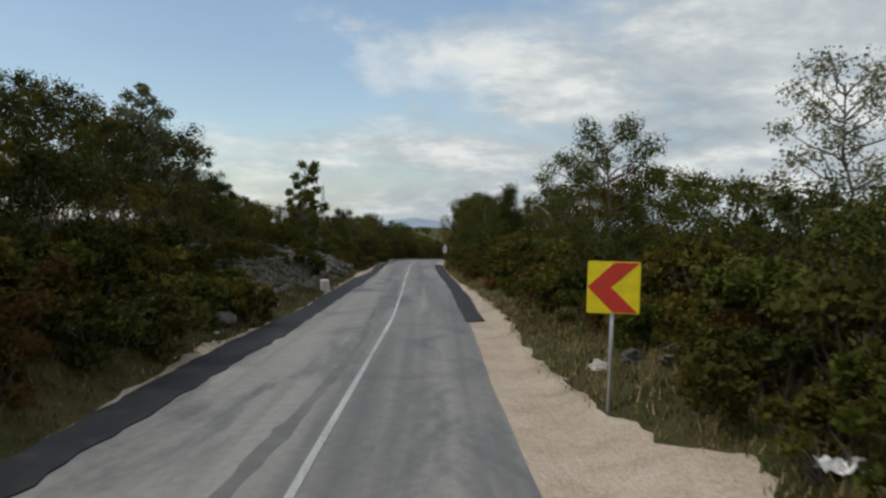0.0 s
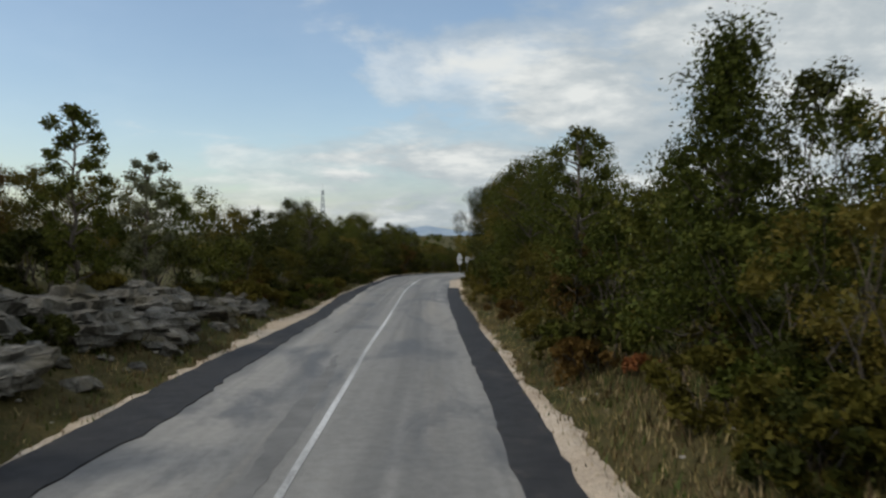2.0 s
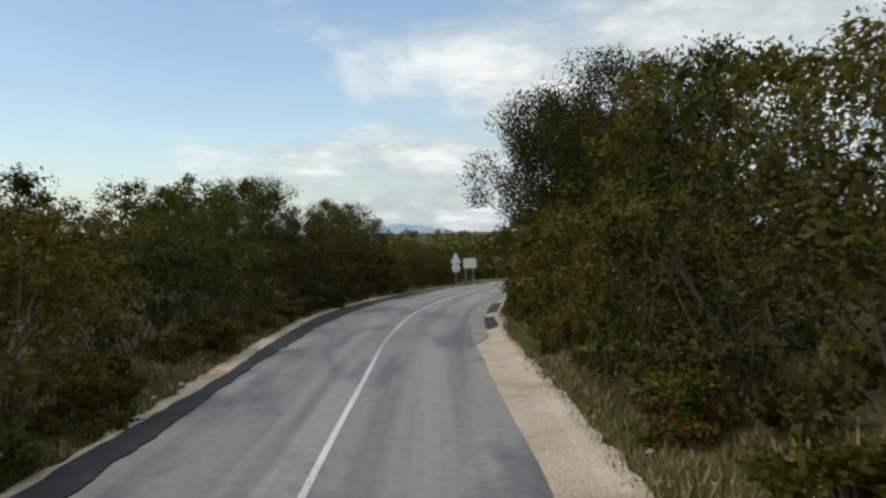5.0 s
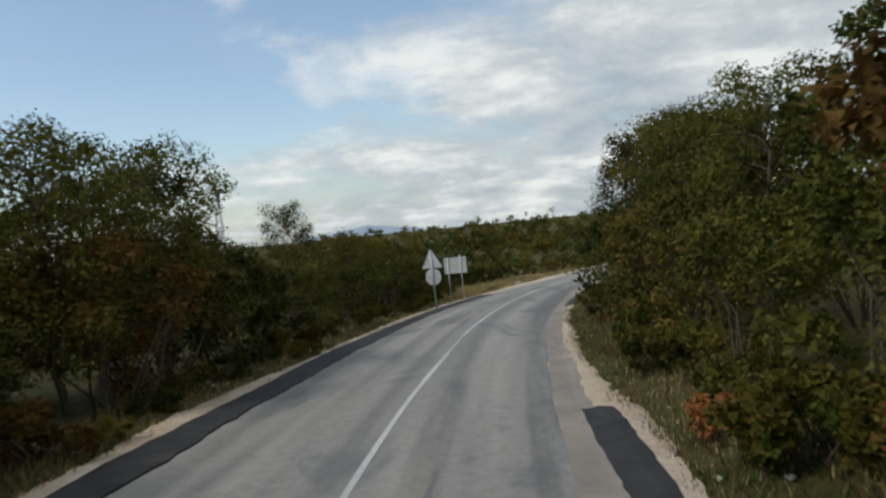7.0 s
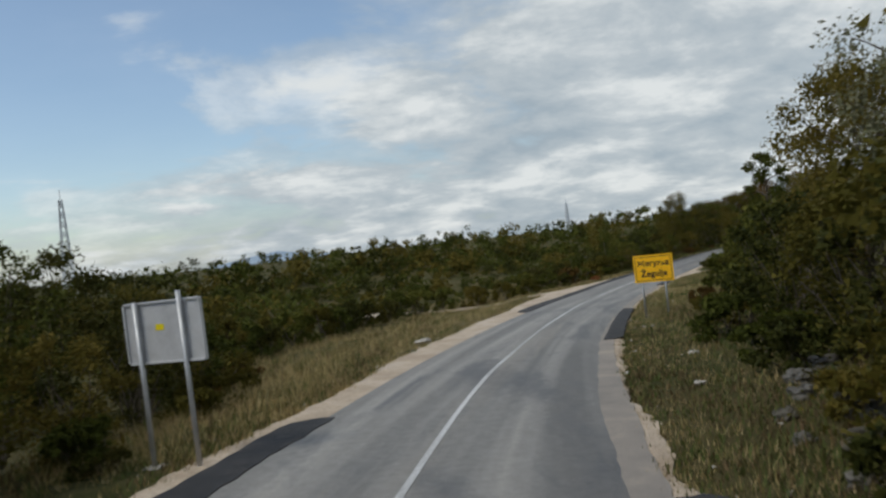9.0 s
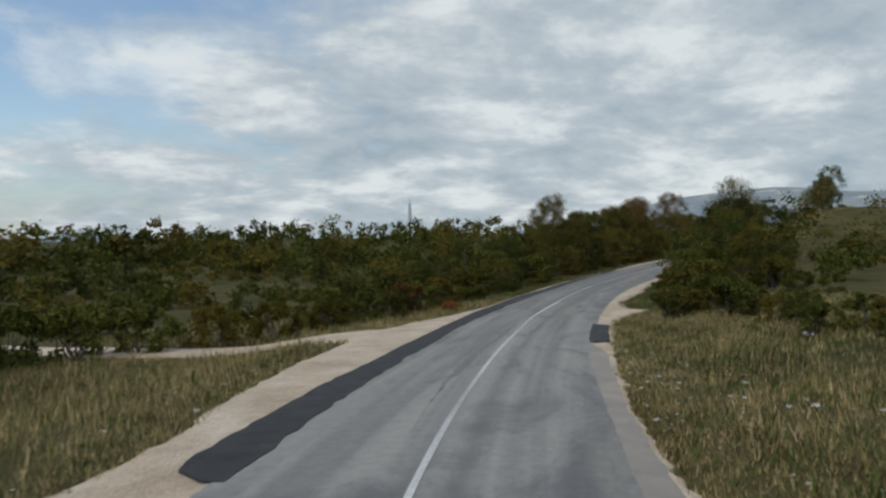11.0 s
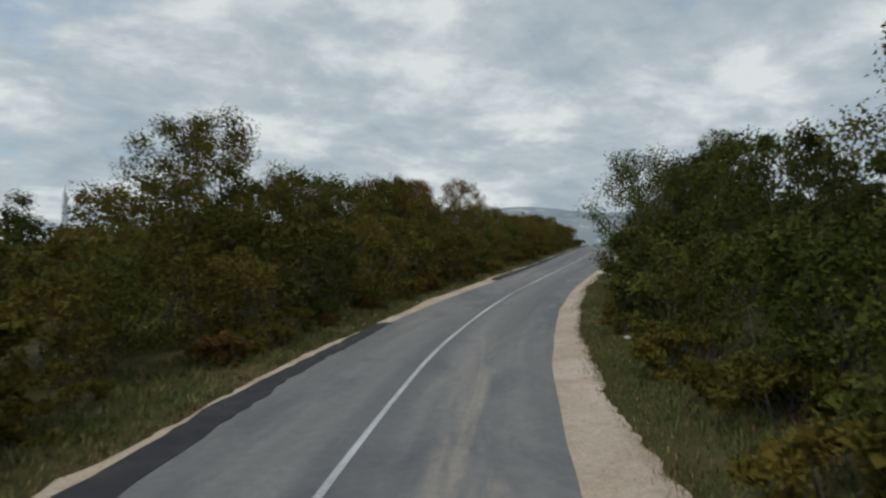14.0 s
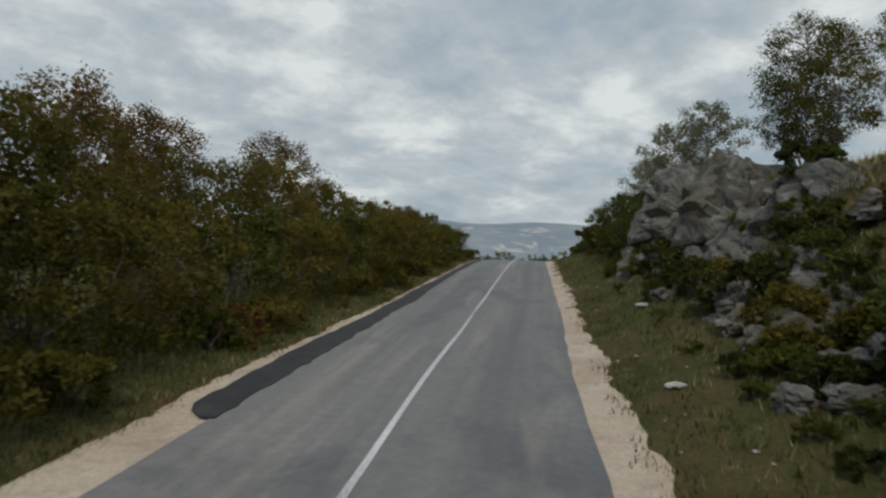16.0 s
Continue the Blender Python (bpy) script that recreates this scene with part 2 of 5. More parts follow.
M_ASPHALT = material("old_asphalt", asphalt)
M_TAR = material("fresh_tar", fresh_tar)
M_PAINT = material("road_paint", paint)
M_GRAVEL = material("gravel", gravel)
M_EARTH = material("earth", earth)
M_ROCK = material("limestone", limestone)
M_EDGE = material("dusty_edge", dusty_edge)
M_SEAM = material("old_tar_stain", plain((0.165, 0.161, 0.153), 0.75, 0.0, 0.25, 1.5))
M_STONE = material("pale_stone", pale_stone)
M_LIME = material("limewash", plain((0.60, 0.58, 0.53), 0.9, 0.0, 0.3, 5.0))
M_BARK = material("bark", bark)
M_STRAW = material("dry_grass", grass([(0.15, 0.13, 0.040), (0.29, 0.22, 0.085), (0.42, 0.32, 0.145), (0.52, 0.41, 0.22), (0.30, 0.19, 0.080)]))
M_WEED = material("withered_weeds", grass([(0.040, 0.030, 0.014), (0.085, 0.056, 0.024), (0.135, 0.088, 0.040), (0.20, 0.14, 0.075), (0.10, 0.085, 0.030)]))
M_GRASS = material("green_grass", grass([(0.050, 0.078, 0.016), (0.080, 0.105, 0.024), (0.110, 0.115, 0.034), (0.18, 0.145, 0.060)]))
M_GREEN = material("leaves_green", leaves([(0.016, 0.023, 0.004), (0.038, 0.048, 0.008), (0.068, 0.076, 0.013), (0.118, 0.112, 0.022)]))
M_DARK = material("leaves_dark", leaves([(0.011, 0.014, 0.003), (0.025, 0.030, 0.006), (0.046, 0.048, 0.010), (0.080, 0.070, 0.016)]))
M_OLIVE = material("leaves_olive", leaves([(0.026, 0.026, 0.004), (0.060, 0.055, 0.009), (0.100, 0.084, 0.016), (0.150, 0.112, 0.024)], 2.5))
M_RUST = material("leaves_rust", leaves([(0.030, 0.021, 0.006), (0.066, 0.042, 0.011), (0.108, 0.062, 0.017), (0.150, 0.092, 0.026)], 2.5))
M_GREYGREEN = material("leaves_greygreen", leaves([(0.060, 0.068, 0.036), (0.100, 0.108, 0.056), (0.150, 0.150, 0.085), (0.200, 0.190, 0.120)]))
M_RED = material("leaves_red", leaves([(0.08, 0.032, 0.014), (0.15, 0.055, 0.022), (0.23, 0.085, 0.03), (0.28, 0.14, 0.05)]))
M_ZINC = material("galvanised_steel", plain((0.42, 0.43, 0.44), 0.45, 0.6))
M_SIGNBACK = material("sign_back", plain((0.52, 0.53, 0.54), 0.5, 0.25, 0.15, 4.0))
M_YELLOW = material("sign_yellow", plain((0.74, 0.60, 0.02), 0.4))
M_AMBER = material("sign_amber", plain((0.92, 0.50, 0.015), 0.4))
M_RED_PAINT = material("sign_red", plain((0.52, 0.045, 0.03), 0.4))
M_BLACK = material("sign_black", plain((0.03, 0.025, 0.02), 0.5))
M_WHITE = material("white_plastic", plain((0.75, 0.75, 0.74), 0.5))
# mast steel, its base colour paled and blued to imitate distance haze
M_MAST = material("hazed_mast_steel", plain((0.50, 0.54, 0.58), 0.7))


# ---------------------------------------------------------------- the line of the road
ROAD = [
    (-2.17, -40.76, 0.88),
    (-1.88, -30.76, 0.75),
    (-1.59, -20.76, 0.62),
    (-1.31, -10.77, 0.49),
    (-1.02, -0.77, 0.37),
    (-0.84, 9.20, 0.21),
    (-0.68, 19.21, -0.03),
    (-0.65, 29.17, -0.23),
    (-0.66, 39.16, -0.46),
    (-0.68, 49.17, -0.67),
    (-0.64, 59.20, -0.80),
    (-0.35, 69.22, -1.01),
    (0.05, 79.28, -1.34),
    (1.09, 89.33, -1.75),
    (3.01, 99.25, -2.18),
    (5.53, 109.01, -2.58),
    (9.08, 118.49, -2.98),
    (13.40, 127.68, -3.42),
    (18.48, 136.40, -3.78),
    (24.18, 144.73, -4.11),
    (30.38, 152.66, -4.31),
    (37.26, 160.09, -4.34),
    (44.64, 167.00, -4.34),
    (52.49, 173.35, -4.28),
    (60.81, 179.08, -4.06),
    (71.14, 185.25, -3.66),
    (81.67, 191.10, -3.18),
    (92.21, 196.96, -2.58),
    (104.53, 203.79, -1.95),
    (115.21, 209.63, -1.86),
    (130.97, 218.63, -2.92),
    (148.48, 228.74, -4.10),
]


def spline(rows, n=20):
    q = np.array(rows, float)
    q = np.vstack([2 * q[0] - q[1], q, 2 * q[-1] - q[-2]])
    t = np.linspace(0, 1, n, endpoint=False)[:, None]
    out = []
    for i in range(1, len(q) - 2):
        a, b, c, d = q[i - 1:i + 3]
        out.append(0.5 * (2 * b + (c - a) * t + (2 * a - 5 * b + 4 * c - d) * t ** 2 + (3 * b - a - 3 * c + d) * t ** 3))
    return np.vstack(out + [q[-2:-1]])


LINE = spline(ROAD)
STATION = np.r_[0, np.cumsum(np.linalg.norm(np.diff(LINE[:, :2], axis=0), axis=1))] - 40.0
TANGENT = np.gradient(LINE[:, :2], axis=0)
TANGENT /= np.linalg.norm(TANGENT, axis=1)[:, None]


def along(rows):
    a = np.array(rows, float)
    return lambda s: np.interp(s, a[:, 0], a[:, 1])


# the road leans into its bends: rise to the right, metre per metre
CROSS = along([(-40, 0), (0, -0.001), (12, 0.002), (24, 0.000), (36, 0.000), (48, -0.005), (60, -0.010), (80, -0.020), (88, -0.031), (96, -0.039), (104, -0.046), (112, -0.044), (120, -0.032), (128, -0.020), (136, -0.009), (144, -0.001), (152, 0.000), (160, 0.001), (168, -0.002), (176, -0.007), (184, -0.017), (192, -0.023), (200, -0.022), (208, -0.017), (216, -0.012), (224, -0.006), (232, -0.001), (240, 0)])


def lean_at(s, u):
    return CROSS(s) * np.clip(u, -3.5, 3.5)


def on_road(s, u, h=0.0):
    """World place at station s, u metres to the right of the centre line, h above the road."""
    x, y, z = (np.interp(s, STATION, LINE[:, k]) for k in range(3))
    a, b = (np.interp(s, STATION, TANGENT[:, k]) for k in range(2))
    n = np.hypot(a, b)
    return x + u * b / n, y - u * a / n, z + h + lean_at(s, u)


def heading(s):
    a, b = (float(np.interp(s, STATION, TANGENT[:, k])) for k in range(2))
    return math.degrees(math.atan2(-a, b))


def to_road(x, y):
    """Stations, offsets and road heights of many world places."""
    x, y = np.ravel(x), np.ravel(y)
    best = np.empty(len(x), int)
    few = LINE[::4]
    for i in range(0, len(x), 20000):
        d = (x[i:i + 20000, None] - few[None, :, 0]) ** 2 + (y[i:i + 20000, None] - few[None, :, 1]) ** 2
        best[i:i + 20000] = d.argmin(1) * 4
    ox, oy = x - LINE[best, 0], y - LINE[best, 1]
    tx, ty = TANGENT[best, 0], TANGENT[best, 1]
    s = STATION[best] + np.clip(ox * tx + oy * ty, -3, 3)
    u = np.sign(ox * ty - oy * tx) * np.hypot(ox, oy)
    return s, u, np.interp(s, STATION, LINE[:, 2]) + lean_at(s, u)


def wave(x, y):
    """Smooth bumps, about -1 to 1, with no order that one would notice."""
    return (np.sin(0.31 * x + 1.3 * np.sin(0.17 * y)) + np.sin(0.43 * y + 1.1 * np.sin(0.23 * x + 2)) + 0.6 * np.sin(0.9 * x + 0.7 * y + np.sin(0.5 * y))
            + 0.5 * np.sin(1.3 * y - 1.1 * x + 1.7 * np.sin(0.37 * x))) / 3.1


LEFT = along([(-40, -2.31), (0, -2.31), (12, -2.16), (24, -2.14), (36, -2.07), (48, -2.09), (60, -2.12), (80, -2.33), (88, -2.48), (96, -2.41), (104, -2.31), (112, -2.11), (120, -1.90), (128, -1.87), (136, -1.86), (144, -1.88), (152, -2.01), (160, -1.99), (168, -1.80), (176, -1.72), (184, -1.99), (192, -2.13), (200, -2.07), (208, -1.95), (216, -2.07), (224, -2.21), (232, -2.35), (300, -2.35)])
RIGHT = along([(-40, 2.02), (0, 2.02), (12, 2.06), (24, 2.10), (36, 2.21), (48, 2.11), (60, 2.12), (80, 2.15), (88, 2.20), (96, 2.32), (104, 2.34), (112, 2.34), (120, 2.18), (128, 2.13), (136, 2.14), (144, 2.15), (152, 2.06), (160, 2.19), (168, 2.17), (176, 2.22), (184, 2.32), (192, 2.42), (200, 2.40), (208, 2.31), (216, 2.38), (224, 2.40), (232, 2.39), (300, 2.39)])
# height of the ground over the road at 5 and at 9 m to each side
BANK_L5 = along([(-40, 0.8), (0, 0.9), (17, 1.0), (22, 1.5), (28, 1.2), (33, 0.9), (40, 0.9), (50, 0.4), (60, 0.15), (110, 0.1), (120, -0.2), (165, -0.2), (180, 0.1), (260, 0.2), (300, 0)])
BANK_L9 = along([(-40, 2.2), (0, 2.4), (35, 2.1), (55, 0.5), (110, 0.2), (122, -0.8), (165, -0.6), (185, 0.2), (260, 0.3), (300, 0)])
BANK_R5 = along([(-40, 0.8), (0, 0.9), (50, 0.7), (70, 0.35), (110, 0.3), (120, 0.35), (140, 0.35), (152, 0.3), (165, 0.2), (195, 0.25), (210, 0.4), (218, 1.0), (240, 1.2), (262, 0.5)])
BANK_R9 = along([(-40, 1.1), (50, 1.0), (110, 0.6), (120, 0.8), (140, 1.2), (152, 1.1), (170, 0.8), (195, 1.0), (208, 2.0), (217, 4.0), (240, 4.2), (262, 1.0)])


def ground_over(s, u):
    """Ground height over the road at a station and offset."""
    a = np.abs(u)
    b5, b9 = np.where(u < 0, BANK_L5(s), BANK_R5(s)), np.where(u < 0, BANK_L9(s), BANK_R9(s))
    edge = np.where(u < 0, -0.04, 0.02)
    h = np.where(a < 2.9, -0.14 + (edge + 0.14) * np.clip((a - 2.3) / 0.6, 0, 1), 0)
    h = np.where((a >= 2.9) & (a < 5), edge + (b5 - edge) * np.clip((a - 2.9) / 2.1, 0, 1) ** 1.3, h)
    t = np.clip((a - 5) / 4, 0, 1)
    h = np.where(a >= 5, b5 + (b9 - b5) * (t * t * (3 - 2 * t)), h)
    return h


def ground_at(x, y):
    x, y = np.ravel(x), np.ravel(y)
    s, u, z = to_road(x, y)
    a = np.abs(u)
    h = ground_over(s, u) + 0.10 * wave(x, y) * np.clip((a - 3.2) / 2, 0, 1) + 0.5 * wave(x * 0.2, y * 0.2) * np.clip((a - 12) / 20, 0, 1)
    far = np.clip((a - 40) / 260, 0, 1)
    return (z + h) * (1 - far) + far * (-1.0 + 0.6 * wave(x * 0.03, y * 0.03))


def ground_z(x, y):
    return float(ground_at(np.array([x]), np.array([y]))[0])


# ---------------------------------------------------------------- mesh helpers
def mesh_of(name, verts, faces, mat, smooth=False):
    me = bpy.data.meshes.new(name)
    me.from_pydata([tuple(v) for v in np.asarray(verts, float).tolist()], [], np.asarray(faces).tolist() if isinstance(faces, np.ndarray) else faces)
    me.materials.append(mat)
    if smooth:
        me.polygons.foreach_set("use_smooth", [True] * len(me.polygons))
    return me


def from_bm(name, bm, mat, smooth=False):
    me = bpy.data.meshes.new(name)
    bmesh.ops.recalc_face_normals(bm, faces=bm.faces)
    bm.to_mesh(me)
    bm.free()
    me.materials.append(mat)
    if smooth:
        me.polygons.foreach_set("use_smooth", [True] * len(me.polygons))
    return me


def part(name, bm, mat, parent, label="", smooth=False):
    ob = new(name, from_bm(name, bm, mat, smooth))
    ob.parent = parent
    return tagged(ob, label)


def box(sx, sy, sz, at=(0, 0, 0), bevel=0.0, bm=None):
    bm = bm or bmesh.new()
    made = bmesh.ops.create_cube(bm, size=1, matrix=Matrix.Translation(at) @ Matrix.Diagonal((sx, sy, sz, 1)))
    if bevel:
        edges = {e for v in made["verts"] for e in v.link_edges}
        bmesh.ops.bevel(bm, geom=list(edges), offset=bevel, segments=2, affect="EDGES", profile=0.5)
    return bm


def tube(a, b, r, r2=None, n=10, bm=None):
    bm = bm or bmesh.new()
    a, b = Vector(a), Vector(b)
    turn = (b - a).to_track_quat("Z", "Y").to_matrix().to_4x4()
    bmesh.ops.create_cone(bm, cap_ends=True, segments=n, radius1=r, radius2=r if r2 is None else r2, depth=(b - a).length, matrix=Matrix.Translation((a + b) / 2) @ turn)
    return bm


# ---------------------------------------------------------------- ground, road, edges
def stretch_out(lo, hi, step, far):
    inner = np.arange(lo, hi + step, step)
    grow = np.cumsum(step * 1.22 ** np.arange(1, 45))
    grow = np.r_[grow[grow < far], far]
    return np.r_[lo - grow[::-1], inner, inner[-1] + grow]


def build_ground():
    gx, gy = stretch_out(-26, 130, 0.85, 4200), stretch_out(-20, 235, 0.85, 4200)
    xx, yy = np.meshgrid(gx, gy)
    z = ground_at(xx, yy)
    nx, ny = len(gx), len(gy)
    i = np.arange(nx * ny).reshape(ny, nx)
    faces = np.stack([i[:-1, :-1], i[:-1, 1:], i[1:, 1:], i[1:, :-1]], -1).reshape(-1, 4)
    me = mesh_of("ground", np.stack([xx.ravel(), yy.ravel(), z], 1), faces, M_EARTH, True)
    tagged(new("ground", me), "dry stony earth with thin scrub beside the road", "ground", kind="structure")


def ribbon(name, s0, s1, inner, outer, top, mat, label, category, step=0.5, columns=2, ragged=0.0, thick=0.08, outer_top=None, seed=0, ends=0.0, inner_rag=0.0, kind="structure"):
    """A strip along the road between two offsets, with thickness, a ragged outer edge and tapered ends; UV holds offset and station."""
    st = np.arange(s0, s1 + step / 2, step)
    rng = np.random.RandomState(seed)
    a, b = inner(st) + 0 * st, outer(st) + 0 * st
    sign = np.sign(np.mean(b - a))
    if ragged:
        rough = rng.uniform(-1, 1, len(st)) * 0.5 + np.convolve(rng.uniform(-1, 1, len(st) + 8), np.ones(9) / 3.5, "valid")
        b = b + sign * ragged * rough
    if inner_rag:
        a = a + inner_rag * (rng.uniform(-1, 1, len(st)) * 0.6 + np.convolve(rng.uniform(-1, 1, len(st) + 10), np.ones(11) / 4.0, "valid"))
    if ends:
        k = np.clip(np.minimum(st - s0, s1 - st) / ends, 0.12, 1) ** 0.5
        b = a + (b - a) * k
    t = np.linspace(0, 1, columns)
    uu = a[:, None] * (1 - t) + b[:, None] * t
    hh = np.broadcast_to(np.asarray(top(st[:, None], uu)), uu.shape).copy()
    if outer_top is not None:
        hh[:, -1] = outer_top(st, uu[:, -1])
    ss = np.broadcast_to(st[:, None], uu.shape)
    x, y, z = on_road(ss, uu, hh)
    up = np.stack([x, y, z], -1).reshape(-1, 3)
    n, m = uu.shape
    i = np.arange(n * m).reshape(n, m)
    faces = np.stack([i[:-1, :-1], i[:-1, 1:], i[1:, 1:], i[1:, :-1]], -1).reshape(-1, 4)
    low = len(up)
    rim = np.r_[i[:, 0], i[-1, 1:], i[::-1, -1][1:], i[0, ::-1][1:-1]]
    down = up[rim] - (0, 0, thick)
    j = np.arange(len(rim))
    k = np.roll(j, -1)
    side = np.stack([rim[j], rim[k], low + k, low + j], -1)
    me = mesh_of(name, np.vstack([up, down]), np.vstack([faces, side]), mat)
    flat = np.vstack([np.stack([uu, ss], -1).reshape(-1, 2), np.stack([uu, ss], -1).reshape(-1, 2)[rim]])
    layer = me.uv_layers.new(name="road")
    loops = np.empty(len(me.loops), int)
    me.loops.foreach_get("vertex_index", loops)
    layer.data.foreach_set("uv", flat[loops].ravel())
    bm = bmesh.new()
    bm.from_mesh(me)
    bmesh.ops.recalc_face_normals(bm, faces=bm.faces)
    bm.to_mesh(me)
    bm.free()
    return tagged(new(name, me), label, category, kind=kind)


def crown(s, u):
    return 0.035 - 0.006 * u * u


build_ground()
ribbon("road", -40, 300, LEFT, RIGHT, crown, M_ASPHALT, "worn light grey asphalt country road with darker patches", "road", step=1.0, columns=9, ragged=0.05, thick=0.2, seed=3)


SHIFT = along([(-40, 0.02), (4, 0.02), (10, 0.05), (16, 0.085), (22, 0.085), (28, 0.065), (34, 0.045), (40, -0.02), (46, 0), (52, 0.015), (58, 0.01), (64, -0.02), (84, 0.01), (89, 0.06), (94, 0.085), (99, 0.095), (104, 0.10), (109, 0.14), (117, 0.13), (120, 0.10), (124, 0.08), (128, 0.12), (132, 0.12), (144, 0.01), (149, -0.01), (154, -0.02), (159, -0.07), (164, 0), (169, 0), (174, -0.04), (179, 0.02), (184, 0.03), (189, 0), (194, 0.05), (204, 0.04), (209, 0.075), (219, 0.10), (224, 0.04), (300, 0.04)])


def line_left(s):
    return SHIFT(s) - 0.039 + 0.008 * np.sin(s * 0.7) + 0 * s


def line_right(s):
    return SHIFT(s) + 0.039 + 0.008 * np.sin(s * 0.7 + 0.5) + 0 * s


ribbon("centre_line", -40, 300, line_left, line_right, lambda s, u: crown(s, u) + 0.006, M_PAINT, "worn white painted centre line on the asphalt", "road marking", thick=0.004, seed=5)

def sink(s, u):
    return ground_over(s, u) + 0.02


def shoulder(s, u):
    return np.maximum(-0.005 + 0 * u, ground_over(s, u) + 0.055)


# fresh black tar along the edges
TAR_L = along([(-40, -2.75), (8, -2.70), (14, -2.85), (21, -2.70), (27, -2.77), (33, -2.76), (39, -2.86), (45, -2.60), (50, -2.52), (58, -2.66), (64, -2.58), (74, -2.47), (80, -2.75), (87, -3.09), (93, -3.04), (99, -2.92), (105, -2.75), (111, -2.50), (117, -2.42), (121, -2.45), (140, -2.42), (147, -2.48), (153, -2.46), (159, -2.54), (166, -2.42), (172, -2.18), (178, -2.20), (183, -2.30), (192, -2.38), (210, -2.44), (218, -2.57), (225, -2.68), (285, -2.70)])
for s0, s1, seed in ((-40, 120.5, 11), (140.0, 192.6, 12), (210.1, 285, 13)):
    ribbon("tar_strip", s0, s1, lambda s: LEFT(s) + 0.08, TAR_L, lambda s, u: 0.028 + 0 * u, M_TAR, "fresh black tar strip patched along the road edge", "road patch", columns=4, ragged=0.05, thick=0.12, seed=seed, ends=0.4, inner_rag=0.07, step=0.3)
TAR_R = along([(19, 2.50), (28, 2.70), (33, 2.72), (39, 2.76), (45, 2.68), (51, 2.70), (56, 2.63), (65, 2.66)])
ribbon("tar_strip", 19.2, 64.9, lambda s: RIGHT(s) - 0.06, TAR_R, lambda s, u: 0.026 + 0 * u, M_TAR, "fresh black tar strip patched along the road edge", "road patch", columns=4, ragged=0.04, thick=0.12, seed=14, ends=0.3, inner_rag=0.035, step=0.3)
for s0, s1, a, b, seed in ((81.5, 86.0, 2.55, 2.92, 15), (88.0, 94.9, 2.62, 3.04, 16), (113.0, 116.7, 2.56, 3.00, 17), (129.0, 138.3, 2.16, 2.62, 18), (152.2, 156.8, 2.04, 2.55, 19)):
    ribbon("tar_patch", s0, s1, lambda s, a=a: a + 0 * s, lambda s, b=b: b + 0 * s, lambda s, u: np.maximum(0.034 + 0 * u, shoulder(s, u) + 0.014), M_TAR, "short patch of fresh black tar at the road edge", "road patch", columns=4, ragged=0.03, thick=0.12, seed=seed, ends=0.35, step=0.2, inner_rag=0.025)

# gravel shoulders
GRAVEL_R = along([(-40, 3.4), (3, 3.8), (6.5, 3.8), (8.5, 3.4), (10, 3.12), (14, 3.07), (21, 3.29), (25, 3.22), (33, 3.03), (36, 2.97), (50, 2.85), (62, 2.85), (68, 3.0), (80, 3.1), (86, 3.19), (93, 3.39), (99, 3.04), (105, 3.03), (111, 2.96), (117, 2.74), (125, 2.62), (147, 2.54), (151, 2.60), (157, 2.72), (159.5, 3.05), (161.2, 4.1), (162.6, 3.1), (166, 2.75), (171, 3.28), (177, 3.18), (182, 3.08), (190, 3.08), (195, 3.07), (201, 2.96), (209, 2.87), (218, 2.97), (226, 3.05), (300, 3.05)])
GRAVEL_L = along([(-40, -2.9), (8, -2.88), (14, -3.15), (20, -2.95), (30, -3.05), (36, -3.0), (42, -3.1), (46, -3.3), (52, -3.0), (60, -2.9), (72, -2.85), (85, -3.45), (95, -3.4), (104, -3.1), (112, -2.92), (118, -2.85), (123, -2.6), (128, -2.95), (133, -2.95), (142, -3.3), (146, -4.0), (153, -4.6), (157, -4.1), (160, -3.1), (163, -2.8), (172, -2.6), (190, -2.6), (195, -2.6), (200, -2.75), (208, -2.78), (213, -2.86), (226, -2.92), (300, -2.95)])


# old broken edge of the asphalt under dust, beside the lane
EDGE_R = along([(78, 2.45), (86, 2.65), (94, 2.78), (104, 2.72), (112, 2.72), (118, 2.55), (130, 2.45), (140, 2.42), (150, 2.45), (152, 2.3)])
ribbon("worn_edge", 78, 152, lambda s: RIGHT(s) - 0.05, EDGE_R, lambda s, u: np.maximum(0.012 + 0 * u, shoulder(s, u) + 0.008), M_EDGE, "dusty worn asphalt edge beside the lane", "road edge", columns=4, ragged=0.05, thick=0.08, seed=24, step=0.3, ends=1.5, inner_rag=0.03)

ribbon("gravel_shoulder", -40, 300, lambda s: RIGHT(s) - 0.15, GRAVEL_R, shoulder, M_GRAVEL, "pale sandy gravel shoulder beside the asphalt", "shoulder", columns=7, ragged=0.09, outer_top=sink, seed=21, step=0.25, thick=0.15)
ribbon("gravel_shoulder", -40, 300, lambda s: LEFT(s) + 0.15, GRAVEL_L, shoulder, M_GRAVEL, "pale sandy gravel shoulder beside the asphalt", "shoulder", columns=7, ragged=0.08, outer_top=sink, seed=22, step=0.25, thick=0.15)


